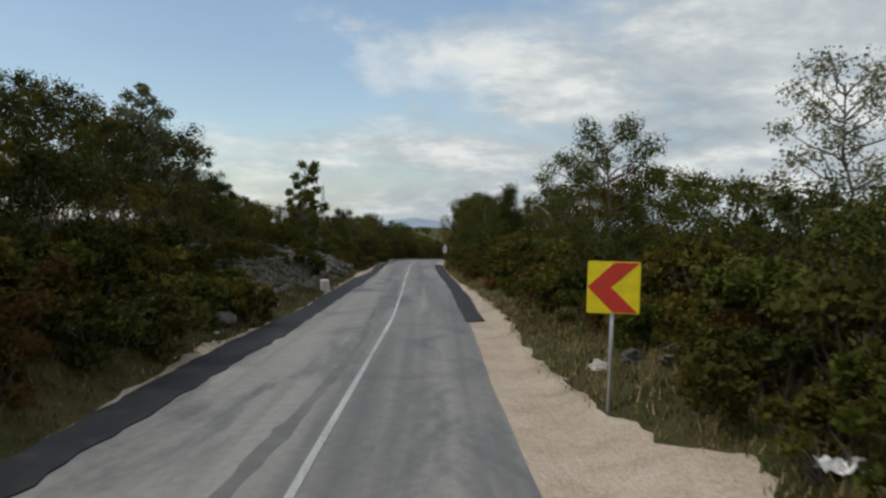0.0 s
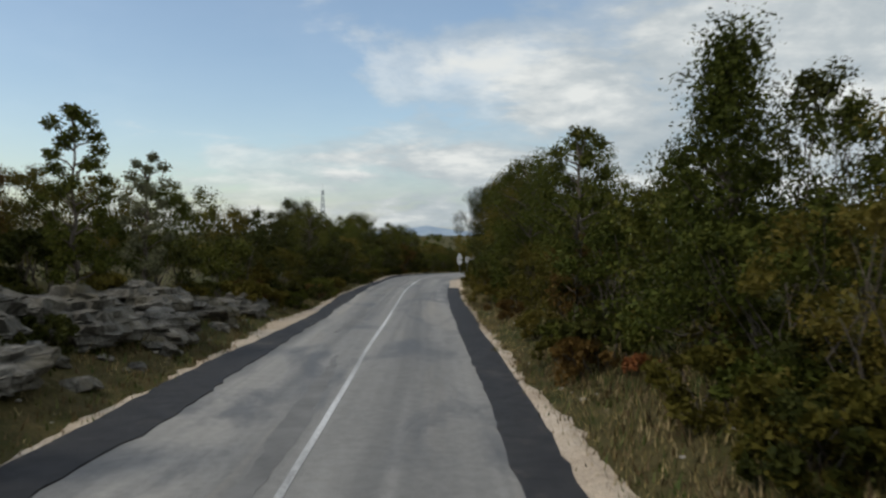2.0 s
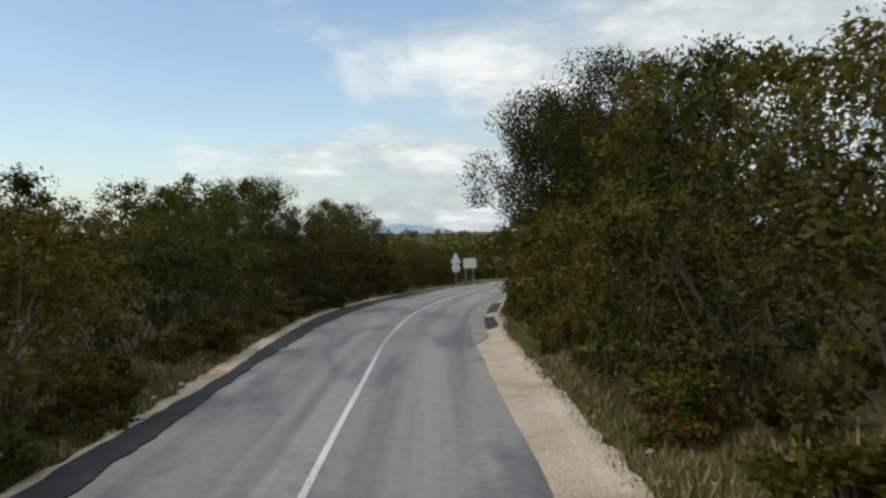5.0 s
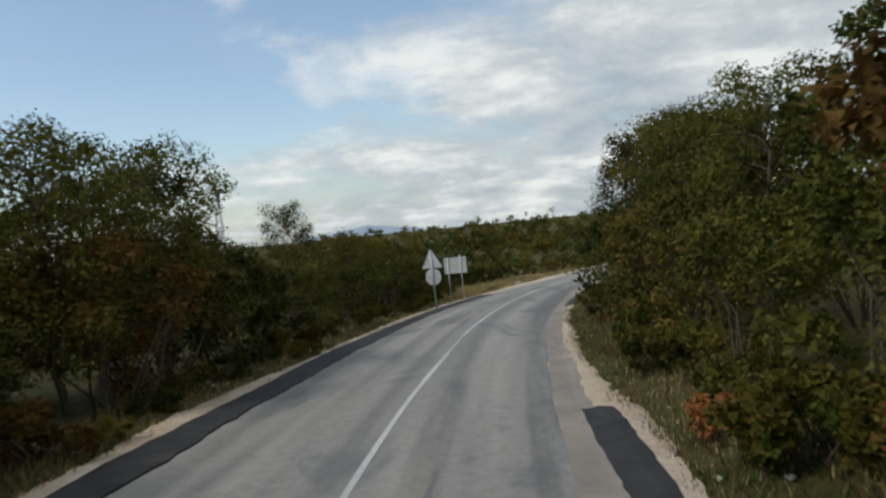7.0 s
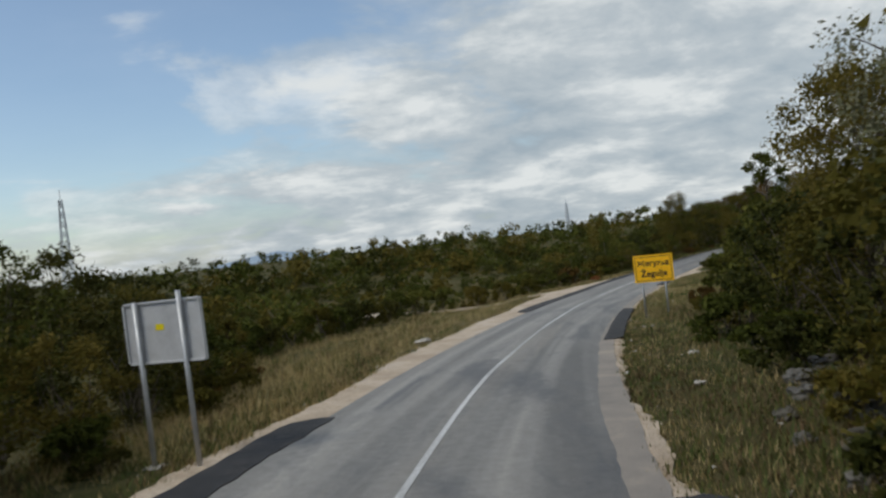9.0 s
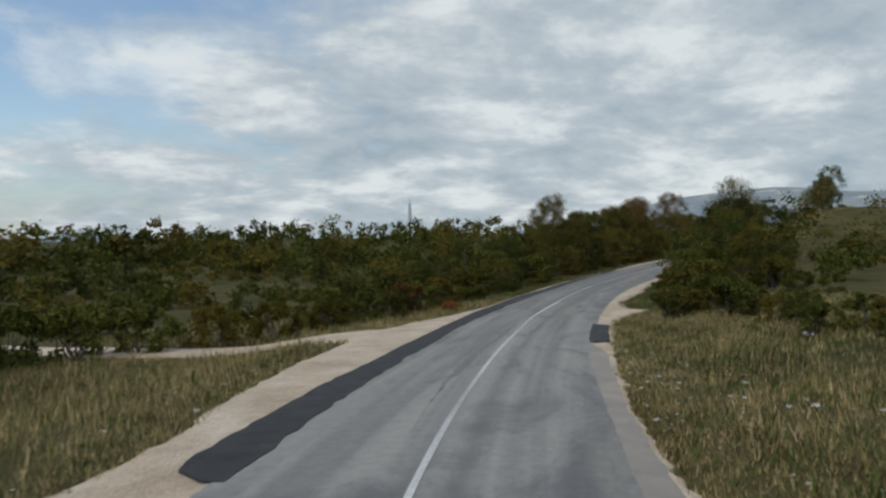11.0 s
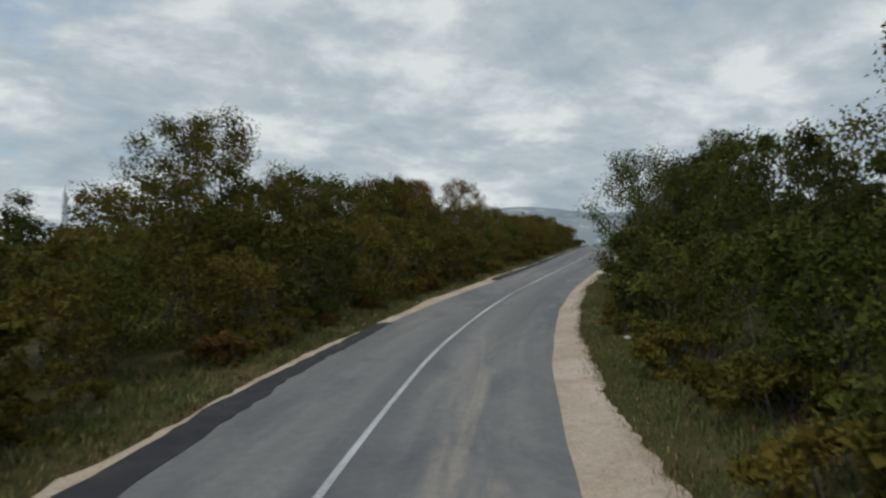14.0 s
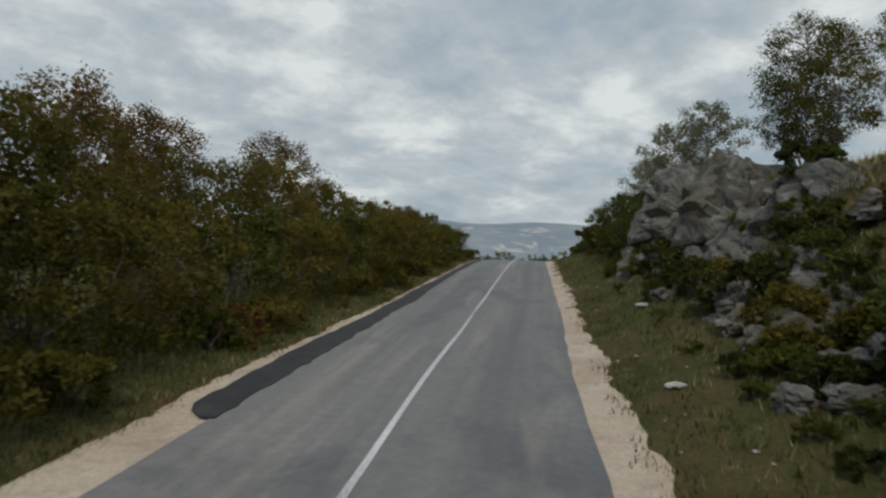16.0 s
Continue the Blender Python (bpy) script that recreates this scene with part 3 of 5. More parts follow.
def build_track():
    """The dirt track that leaves the road to the side."""
    t = np.linspace(0, 1, 60)
    px, py, _ = on_road(154.3 - 9.0 * t + 14.0 * t * t, -2.6 - 46 * t)
    wx, wy = np.gradient(px), np.gradient(py)
    n = np.hypot(wx, wy)
    rng = np.random.RandomState(8)
    k = np.linspace(-1, 1, 7)
    half = 1.1 + 1.3 * np.exp(-t * 16)
    edge = 1 + 0.16 * rng.uniform(-1, 1, (60, 7)) * (np.abs(k) > 0.9)
    off = half[:, None] * k * edge
    x, y = px[:, None] + off * (wy / n)[:, None], py[:, None] - off * (wx / n)[:, None]
    z = ground_at(x, y).reshape(x.shape) + 0.05 - 0.04 * np.abs(k) ** 3
    i = np.arange(x.size).reshape(x.shape)
    faces = np.stack([i[:-1, :-1], i[:-1, 1:], i[1:, 1:], i[1:, :-1]], -1).reshape(-1, 4)
    tagged(new("dirt_track", mesh_of("dirt_track", np.stack([x, y, z], -1).reshape(-1, 3), faces, M_GRAVEL, True)), "pale gravel track leaving the road through dry grass", "track", kind="structure")


build_track()

# old stains, seams and dust on the asphalt
for s0, s1, u, wide, seed in ((5.0, 22.0, -0.46, 0.16, 31), (23.5, 40.0, -0.50, 0.30, 32), (142.0, 156.5, -0.42, 0.10, 33), (44.0, 52.0, -1.15, 0.30, 34), (84.0, 92.0, 0.85, 0.22, 35)):
    ribbon("tar_stain", s0, s1, lambda s, u=u: u - 0.10 * np.sin(s * 0.35), lambda s, u=u, w=wide: u + w - 0.10 * np.sin(s * 0.35 + 0.4), lambda s, u: crown(s, u) + 0.0035, M_SEAM, "dark worn stain along the asphalt lane", "road stain", columns=3, ragged=0.06, thick=0.003, seed=seed, ends=3.0, inner_rag=0.05, step=0.3)


# ---------------------------------------------------------------- plants
def leaf_cloud(rng, centers, radii, per, size, droop=0.25, squash=0.8, shell=0.55, core=0.5, fat=0.36):
    """Many small pointed leaves round clump centres: vertices and faces."""
    n = len(centers) * per
    c = np.repeat(np.asarray(centers, float), per, 0)
    r = np.repeat(np.asarray(radii, float), per)
    d = rng.normal(size=(n, 3))
    d /= np.linalg.norm(d, axis=1)[:, None]
    rad = r * (shell + (1 - shell) * rng.rand(n) ** core) * rng.uniform(0.85, 1.1, n)
    p = c + d * rad[:, None] * (1, 1, squash)
    ax = d * 0.7 + rng.normal(size=(n, 3)) * 0.6
    ax[:, 2] -= droop
    ax /= np.linalg.norm(ax, axis=1)[:, None]
    side = np.cross(ax, rng.normal(size=(n, 3)))
    side /= np.linalg.norm(side, axis=1)[:, None] + 1e-9
    nor = np.cross(ax, side)
    ln = size * rng.uniform(0.6, 1.35, n)[:, None]
    wd = ln * fat * rng.uniform(0.75, 1.25, n)[:, None]
    k = rng.uniform(0.25, 0.5, n)[:, None]
    v = np.stack([p - side * wd, p + ax * ln * k + side * wd, p + ax * ln + nor * ln * 0.1], 1).reshape(-1, 3)
    return v, np.arange(n * 3).reshape(n, 3)


def stems(paths, n=5):
    """Tapered tubes along paths of (place, radius): vertices and faces."""
    verts, faces = [], []
    for path in paths:
        base = len(verts)
        for k, (p, r) in enumerate(path):
            a, b = Vector(path[max(k - 1, 0)][0]), Vector(path[min(k + 1, len(path) - 1)][0])
            q = (b - a).to_track_quat("Z", "Y")
            for j in range(n):
                g = 2 * math.pi * j / n
                verts.append(Vector(p) + q @ Vector((math.cos(g) * r, math.sin(g) * r, 0)))
        for k in range(len(path) - 1):
            for j in range(n):
                a, b = base + k * n + j, base + k * n + (j + 1) % n
                faces.append((a, b, b + n, a + n))
    return np.array([tuple(v) for v in verts]), faces


def bent(rng, a, b, r, r2, steps=4, sway=0.12):
    a, b = np.array(a, float), np.array(b, float)
    out = []
    for k in range(steps + 1):
        t = k / steps
        w = np.linalg.norm(b - a) * sway * math.sin(math.pi * t)
        out.append((tuple(a + (b - a) * t + rng.normal(size=3) * w * 0.5), r * (1 - t) + r2 * t))
    return out


GROWN, TOP = [], {}


def both(rng, cs, rs, per, size, inner=56, broad=0.098, **kw):
    """A shell of fine leaves round clumps that are filled with broader leaf sprays."""
    rs = np.asarray(rs)
    v, f = leaf_cloud(rng, cs, rs, per, size, **kw)
    w, g = leaf_cloud(rng, cs, rs * 0.58, inner, min(float(np.mean(rs)) * 0.5, broad), shell=0.05, fat=0.6)
    return np.vstack([v, w]), np.vstack([f, g + len(v)])


def plant(name, verts, faces, leaf_v, leaf_f, mat, wood_name, leaf_name):
    root = new(name)
    GROWN.append(root)
    TOP[root.name] = float(np.percentile(leaf_v[:, 2], 99))
    a = new(wood_name, mesh_of(wood_name, verts, faces, M_BARK, True))
    b = new(leaf_name, mesh_of(leaf_name, leaf_v, leaf_f, mat))
    a.parent = b.parent = root
    tagged(a, kind="stuff")
    return root


def make_bush(seed, mat, tall=2.6, wide=1.5, clumps=30, per=92, size=0.066, name="bush", low=0.10):
    rng = np.random.RandomState(seed)
    cs, rs = [], []
    for k in range(clumps):
        g, q = rng.uniform(0, 2 * math.pi), rng.rand() ** 0.45
        z = tall * rng.uniform(low, 0.88)
        w = wide * math.sqrt(max(0.05, 1 - (z / tall - 0.36) ** 2 / 0.48)) * 0.84
        cs.append((w * q * math.cos(g), w * q * math.sin(g), z))
        rs.append(rng.uniform(0.20, 0.42) * wide * 0.85)
    # sprigs that stand out of the outline
    for k in range(9):
        g, q = rng.uniform(0, 2 * math.pi), rng.uniform(0.2, 0.9)
        cs.append((wide * q * math.cos(g), wide * q * math.sin(g), tall * (0.89 - 0.32 * q * q) + rng.uniform(-0.08, 0.06) * tall))
        rs.append(rng.uniform(0.13, 0.22) * wide)
    lv, lf = both(rng, cs, rs, per, size)
    paths = [bent(rng, (rng.uniform(-0.15, 0.15), rng.uniform(-0.15, 0.15), -0.15), c, 0.026, 0.006, 3) for c in cs[::6] + cs[-9::2]]
    sv, sf = stems(paths, 3)
    return plant(name, sv, sf, lv, lf, mat, "branchwork", "foliage")


def make_tree(seed, mat, tall=6.0, wide=1.9, bare=0.28, clumps=34, per=150, size=0.14, cone=0.0, name="tree", lean=0.2, radius=0.09):
    rng = np.random.RandomState(seed)
    top = np.array((rng.uniform(-lean, lean), rng.uniform(-lean, lean), tall * 0.9))
    trunk = bent(rng, (0, 0, -0.25), top, radius, radius * 0.18, 7, 0.05)
    cs, rs, limbs = [], [], []
    for k in range(clumps):
        f = bare + (1 - bare) * (k + rng.rand()) / clumps
        q = math.sqrt(max(0.0, 1 - ((f - bare) / (1 - bare) * 1.9 - 0.85) ** 2 / 1.25)) if not cone else (1.05 - f) * cone
        g = 2.399 * k + rng.uniform(-0.5, 0.5)
        w = wide * q * rng.uniform(0.35, 1.0)
        c = np.array((top[0] * f + w * math.cos(g), top[1] * f + w * math.sin(g), tall * f))
        cs.append(c)
        rs.append(wide * rng.uniform(0.20, 0.36))
        z0 = max(tall * bare * 0.8, c[2] - w * rng.uniform(0.5, 0.9))
        limbs.append(bent(rng, (top[0] * z0 / tall, top[1] * z0 / tall, min(z0, tall * 0.85)), c, radius * 0.34, 0.008, 4, 0.1))
    lv, lf = both(rng, cs, rs, per, size, 64, 0.095, droop=0.4, shell=0.35)
    tv, tf = stems([trunk], 8)
    root = new(name)
    GROWN.append(root)
    TOP[root.name] = float(np.percentile(lv[:, 2], 99))
    t = new("trunk", mesh_of("trunk", tv, tf, M_BARK, True))
    bv, bf = stems(limbs, 4)
    b = new("branchwork", mesh_of("branchwork", bv, bf, M_BARK, True))
    c = new("crown", mesh_of("crown", lv, lf, mat))
    t.parent = b.parent = c.parent = root
    tagged(b, kind="stuff")
    return root


def put_down(ob, s, u, scale=1.0, turn=0.0, tilt=0.0, sink=0.05):
    x, y, _ = on_road(s, u)
    return Matrix.LocRotScale((float(x), float(y), ground_z(float(x), float(y)) - sink), Euler((tilt, 0, turn)), (scale,) * 3)


class Planter:
    """Places copies of a few grown plants, which are taken away at the end."""

    def __init__(self, group):
        self.group = group

    def put(self, ob, m, label, category):
        return tagged(copy_thing(ob, m), label, category, self.group)


KINDS = (("green", M_GREEN), ("olive", M_OLIVE), ("dark", M_DARK), ("rust", M_RUST))
WORDS = {"green": "green", "olive": "olive green and yellowing", "dark": "dark green", "rust": "rusty brown autumn"}
BUSHES, SHRUBS, BRAMBLES, SCRUB, HEDGE_TREES = {}, {}, {}, {}, {}
for kk, (kind, mat) in enumerate(KINDS):
    BUSHES[kind] = [make_bush(100 + 10 * kk + j, mat, 2.7 + 0.3 * j, 1.5 + 0.12 * j) for j in range(3 if kk < 3 else 2)]
    SHRUBS[kind] = [make_bush(200 + 10 * kk + j, mat, 1.15, 0.85, 15, 50, 0.058, "shrub") for j in range(2)]
    BRAMBLES[kind] = [make_bush(230 + 10 * kk + j, mat, 0.95, 0.95, 14, 44, 0.055, "bramble") for j in range(2)]
    SCRUB[kind] = [make_bush(280 + 10 * kk + j, mat, 0.9, 0.8, 13, 40, 0.056, "low_scrub") for j in range(2)]
    HEDGE_TREES[kind] = [make_bush(250 + 10 * kk + j, mat, 4.6, 1.9, 36, 98, 0.070, "hedge_tree", 0.24) for j in range(2)]

HEDGE_L = along([(-14, 6.2), (10, 5.6), (15, 4.9), (20, 5.3), (26, 5.4), (29, 4.8), (32, 4.3), (38, 3.8), (44, 3.9), (50, 4.1), (53, 3.5), (58, 3.8), (60, 3.2), (63, 4.2), (66, 4.8), (70, 4.4), (73, 4.2), (76, 3.5), (79, 3.5), (84, 4.5), (88, 4.8), (89.6, 4.4), (91.2, 3.4), (93, 3.4), (95, 4.4), (98, 4.9), (100, 4.7), (101.8, 3.4), (105, 3.2), (110, 3.2), (113, 3.1), (116, 3.2), (119, 3.0), (125, 2.6), (129, 1.6), (132, 1.2), (138, 1.2), (156, 1.1), (163, 1.5), (172, 2.2), (180, 2.8), (187, 3.2), (190, 4.4), (194, 4.9), (198, 5.0), (202, 4.5), (206, 4.9), (210, 4.7), (213, 4.2), (217, 3.7), (220, 4.0), (230, 4.4), (236, 4.0), (247, 3.7), (266, 3.4)])
FRONT_L = along([(-14, -5.4), (8, -5.2), (14, -5.2), (20, -5.1), (28, -5.1), (34, -6.0), (40, -5.8), (46, -5.0), (50, -4.2), (55, -3.8), (62, -3.6), (72, -3.6), (86, -3.9), (95, -3.9), (106, -3.7), (115, -3.9), (121, -4.6), (126, -6.0), (130, -9.5), (136, -12.0), (151, -12.0), (157, -6.4), (159, -5.4), (164, -4.6), (175, -3.8), (190, -3.8), (210, -4.1), (266, -4.0)])
HEDGE_R = along([(-14, 3.0), (8, 2.8), (13, 3.0), (16, 3.5), (20, 3.7), (24, 3.4), (28, 3.7), (33, 4.0), (37, 4.4), (42, 3.7), (45, 4.0), (48, 3.6), (50, 4.8), (56, 4.6), (62, 3.6), (66, 3.9), (70, 4.5), (76, 5.3), (86, 5.5), (93, 4.5), (97, 4.5), (100, 4.6), (105, 4.9), (110, 5.2), (113, 5.4), (116, 5.0), (118, 4.0), (121, 4.2), (126, 4.5), (130, 3.5), (135, 1.5), (146, 1.1), (153, 0.9), (157, 1.3), (160, 1.9), (163.5, 3.0), (170, 3.8), (175, 4.4), (180, 4.0), (182, 3.4), (186, 3.8), (190, 4.1), (195, 3.7), (200, 4.6), (203, 4.8), (205, 3.0), (207, 1.0), (240, 1.2), (266, 2.6)])
FRONT_R = along([(-14, 4.7), (26, 4.4), (34, 4.0), (50, 3.8), (64, 3.9), (72, 4.0), (85, 4.3), (98, 4.2), (106, 4.2), (110, 4.1), (114, 4.2), (118, 5.0), (126, 5.0), (131, 5.2), (137, 5.8), (150, 6.0), (158, 5.5), (163, 5.0), (170, 4.5), (190, 4.5), (204, 4.8), (208, 5.6), (215, 6.0), (240, 5.6), (266, 4.6)])


def choose(rng, s, side):
    """Which foliage grows at a station."""
    weights = [0.42, 0.27, 0.26, 0.05]
    if side < 0 and s > 60 and s < 115:
        weights = [0.30, 0.12, 0.55, 0.03]
    if side < 0 and s > 180:
        weights = [0.30, 0.50, 0.08, 0.12]
    if side < 0 and s > 198:
        weights = [0.22, 0.66, 0.02, 0.10]
    if side > 0 and s > 150:
        weights = [0.50, 0.25, 0.25, 0.0]
    if side > 0 and s < 60:
        weights = [0.46, 0.30, 0.20, 0.04]
    return ("green", "olive", "dark", "rust")[rng.choice(4, p=weights)]


def silhouette(h, u, side):
    """Height at offset u that hides the same sky as height h in the hedge's front, for someone on the road."""
    away, ref = (abs(u) + 1.2, 7.2) if side < 0 else (u - 1.2, 4.0)
    return 2.15 + (h - 2.15) * (away / ref) ** 0.8 if h > 2.15 else h


def grow_hedge(side, hedge, front, rng):
    bushes, shrubs, tall, foot = Planter("roadside bushes"), Planter("roadside shrubs"), Planter("hedge trees"), Planter("brambles")
    s = -12.0
    while s < 262:
        h, f = float(hedge(s)), float(front(s))
        for row, (back, part_of) in enumerate(((0.9, 0.72), (3.0, 1.0), (5.2, 1.0))):
            if row == 1 and h < 1.2 or row == 2 and not (s < 48 if side > 0 else s < 48 or 82 < s < 90):
                continue
            u = f + side * (back + rng.uniform(-0.35, 0.35))
            ss = s + row * 1.1 + rng.uniform(-0.6, 0.6)
            x, y, z = on_road(ss, u)
            over = ground_z(float(x), float(y)) - float(z)
            if side > 0 and row == 2:
                part_of = 0.55
            want = max(0.7, (silhouette(h, u, side) * part_of - over) * rng.uniform(0.80, 1.06))
            kind = choose(rng, ss, side)
            turn, tilt = rng.uniform(0, 6.3), rng.uniform(-0.1, 0.1)
            if want < 1.7:
                ob = SHRUBS[kind][rng.randint(2)]
                shrubs.put(ob, put_down(ob, ss, u, want / TOP[ob.name], turn, tilt), WORDS[kind] + " leafy shrub on the stony verge", "shrub")
            elif row == 0 or want < 2.6:
                ob = BUSHES[kind][rng.randint(len(BUSHES[kind]))]
                bushes.put(ob, put_down(ob, ss, u, want / TOP[ob.name], turn, tilt), WORDS[kind] + " dense bush in the roadside hedge", "bush")
            else:
                ob = HEDGE_TREES[kind][rng.randint(2)]
                tall.put(ob, put_down(ob, ss, u, want / TOP[ob.name], turn, tilt), WORDS[kind] + " small many-stemmed tree in the hedge", "tree")
        # low growth at the foot
        for again in range((2 if rng.rand() < 0.5 else 1) if h > 1.5 else 0):
            kind = choose(rng, s, side) if rng.rand() < 0.7 else ("rust", "olive", "olive")[rng.randint(3)]
            ob = BRAMBLES[kind][rng.randint(2)]
            m = put_down(ob, s + rng.uniform(-1.2, 1.2), f - side * rng.uniform(-0.3, 0.45), rng.uniform(0.4, 0.9), rng.uniform(0, 6.3), rng.uniform(-0.15, 0.15))
            foot.put(ob, m, WORDS[kind] + " bramble at the foot of the hedge", "bramble")
        s += 2.5 if h > 3.2 else 2.0 if h > 2.2 else 1.5


grow_hedge(-1, HEDGE_L, FRONT_L, np.random.RandomState(41))
grow_hedge(1, HEDGE_R, FRONT_R, np.random.RandomState(42))

bank = Planter("shrubs of the bank")
rb = np.random.RandomState(61)
for n in range(220):
    left = n < 150
    s = rb.uniform(-4, 20 if n < 85 else 56) if left else rb.uniform(2, 26 if n > 190 else 70)
    u = -rb.uniform(3.2, 6.4) if left else rb.uniform(4.0, 5.2)
    if left and 19 < s < 48 and rb.rand() < (0.72 if u < -4.3 else 0.9):
        continue
    kind = ("dark", "olive", "rust", "green")[rb.choice(4, p=[0.45, 0.22, 0.08, 0.25])]
    ob = SCRUB[kind][rb.randint(2)]
    bank.put(ob, put_down(ob, s, u, rb.uniform(0.6, 1.4) * (1.0 if left else 0.85), rb.uniform(0, 6.3), rb.uniform(-0.15, 0.15)), WORDS[kind] + " scrub growing on the stony bank", "scrub")
for s, u, k in ((213.5, 5.4, 0.8), (216.5, 5.3, 0.9), (218.2, 5.0, 0.6), (220.5, 5.1, 0.9), (223.0, 5.4, 1.0), (225.5, 5.6, 0.9), (229.0, 5.6, 0.9), (233.0, 5.2, 1.0), (237.0, 5.0, 1.2), (241.0, 4.9, 1.3), (245.0, 4.8, 1.3), (232.0, 7.4, 1.4), (235.5, 7.0, 1.5), (239.0, 6.6, 1.7)):
    ob = SHRUBS["dark" if int(s) % 3 else "olive"][int(s) % 2]
    bank.put(ob, put_down(ob, s, u, k, s), "dark scrubby shrub at the foot of the rock", "shrub")
for s, u, k in ((229.5, 5.3, 0.55), (231.5, 5.6, 0.62), (234.0, 5.2, 0.58), (236.5, 5.6, 0.62), (239.5, 5.2, 0.55), (243.0, 5.0, 0.5)):
    ob = HEDGE_TREES["green" if int(s) % 2 else "dark"][int(s) % 2]
    bank.put(ob, put_down(ob, s, u, k, s), "dark dense bush beside the rock face", "bush")
for n in range(45):
    s, u = rb.uniform(157, 178), rb.uniform(4.4, 6.4)
    if u < FRONT_R(s) - 1.2:
        continue
    kind = ("green", "olive", "dark")[rb.choice(3, p=[0.5, 0.35, 0.15])]
    ob = SCRUB[kind][rb.randint(2)]
    bank.put(ob, put_down(ob, s, u, rb.uniform(0.6, 1.3), rb.uniform(0, 6.3), rb.uniform(-0.15, 0.15)), WORDS[kind] + " low scrub in the grass of the verge", "scrub")
for n in range(95):
    s, u = rb.uniform(208, 236), rb.uniform(4.6, 9.5)
    if u < 5.2 and rb.rand() < 0.5 or u > 6.8 and rb.rand() < 0.7 or 221 < s < 229 and 5.6 < u < 7.6:
        continue
    kind = ("dark", "olive", "rust", "green")[rb.choice(4, p=[0.42, 0.24, 0.02, 0.32])]
    ob = SCRUB[kind][rb.randint(2)]
    bank.put(ob, put_down(ob, s, u, rb.uniform(0.4, 1.15), rb.uniform(0, 6.3), rb.uniform(-0.15, 0.15)), WORDS[kind] + " scrub on the rocky slope", "scrub")

for n in range(45):
    s, u = rb.uniform(207, 232), rb.uniform(4.0, 5.6)
    kind = ("dark", "green", "olive")[rb.choice(3, p=[0.5, 0.35, 0.15])]
    ob = SCRUB[kind][rb.randint(2)]
    bank.put(ob, put_down(ob, s, u, rb.uniform(0.25, 0.65) * min(1.0, u - 3.5), rb.uniform(0, 6.3), rb.uniform(-0.15, 0.15)), WORDS[kind] + " low scrub at the edge of the verge", "scrub")

# single trees
OAK = [make_tree(301, M_GREEN, 6.0, 1.9, 0.22, 40, 300, 0.068), make_tree(302, M_DARK, 6.2, 2.0, 0.2, 42, 310, 0.068), make_tree(303, M_OLIVE, 6.0, 1.9, 0.26, 38, 290, 0.068)]
SLIM = [make_tree(311, M_GREEN, 5.0, 0.85, 0.2, 30, 130, 0.085, name="slim_tree"), make_tree(312, M_GREYGREEN, 5.0, 0.95, 0.2, 28, 120, 0.085, name="slim_tree")]
OPEN = [make_tree(321, M_GREYGREEN, 6.5, 2.2, 0.3, 32, 120, 0.09, name="sparse_tree"), make_tree(322, M_OLIVE, 7.0, 2.4, 0.35, 36, 190, 0.09, name="sparse_tree")]
BROAD = [make_tree(351, M_DARK, 8.0, 2.7, 0.42, 54, 380, 0.085, name="broad_tree", radius=0.13), make_tree(352, M_OLIVE, 8.0, 2.6, 0.42, 46, 320, 0.085, name="broad_tree", radius=0.12), make_tree(353, M_GREEN, 5.6, 2.0, 0.2, 52, 300, 0.072, name="broad_tree", radius=0.1)]
CONE = [make_tree(361, M_GREEN, 5.0, 1.75, 0.08, 60, 230, 0.062, cone=1.0, name="pointed_tree")]
MOUNT = [make_tree(371, M_GREYGREEN, 5.0, 1.9, 0.34, 46, 210, 0.066, name="olive_like_tree", lean=0.5)]
DOME = [make_tree(331, M_RUST, 6.6, 2.4, 0.36, 50, 170, 0.10, name="round_tree")]
WILLOW = [make_tree(341, M_GREEN, 6.0, 2.3, 0.08, 64, 210, 0.085, name="willow_like_tree")]
trees = Planter("roadside trees")
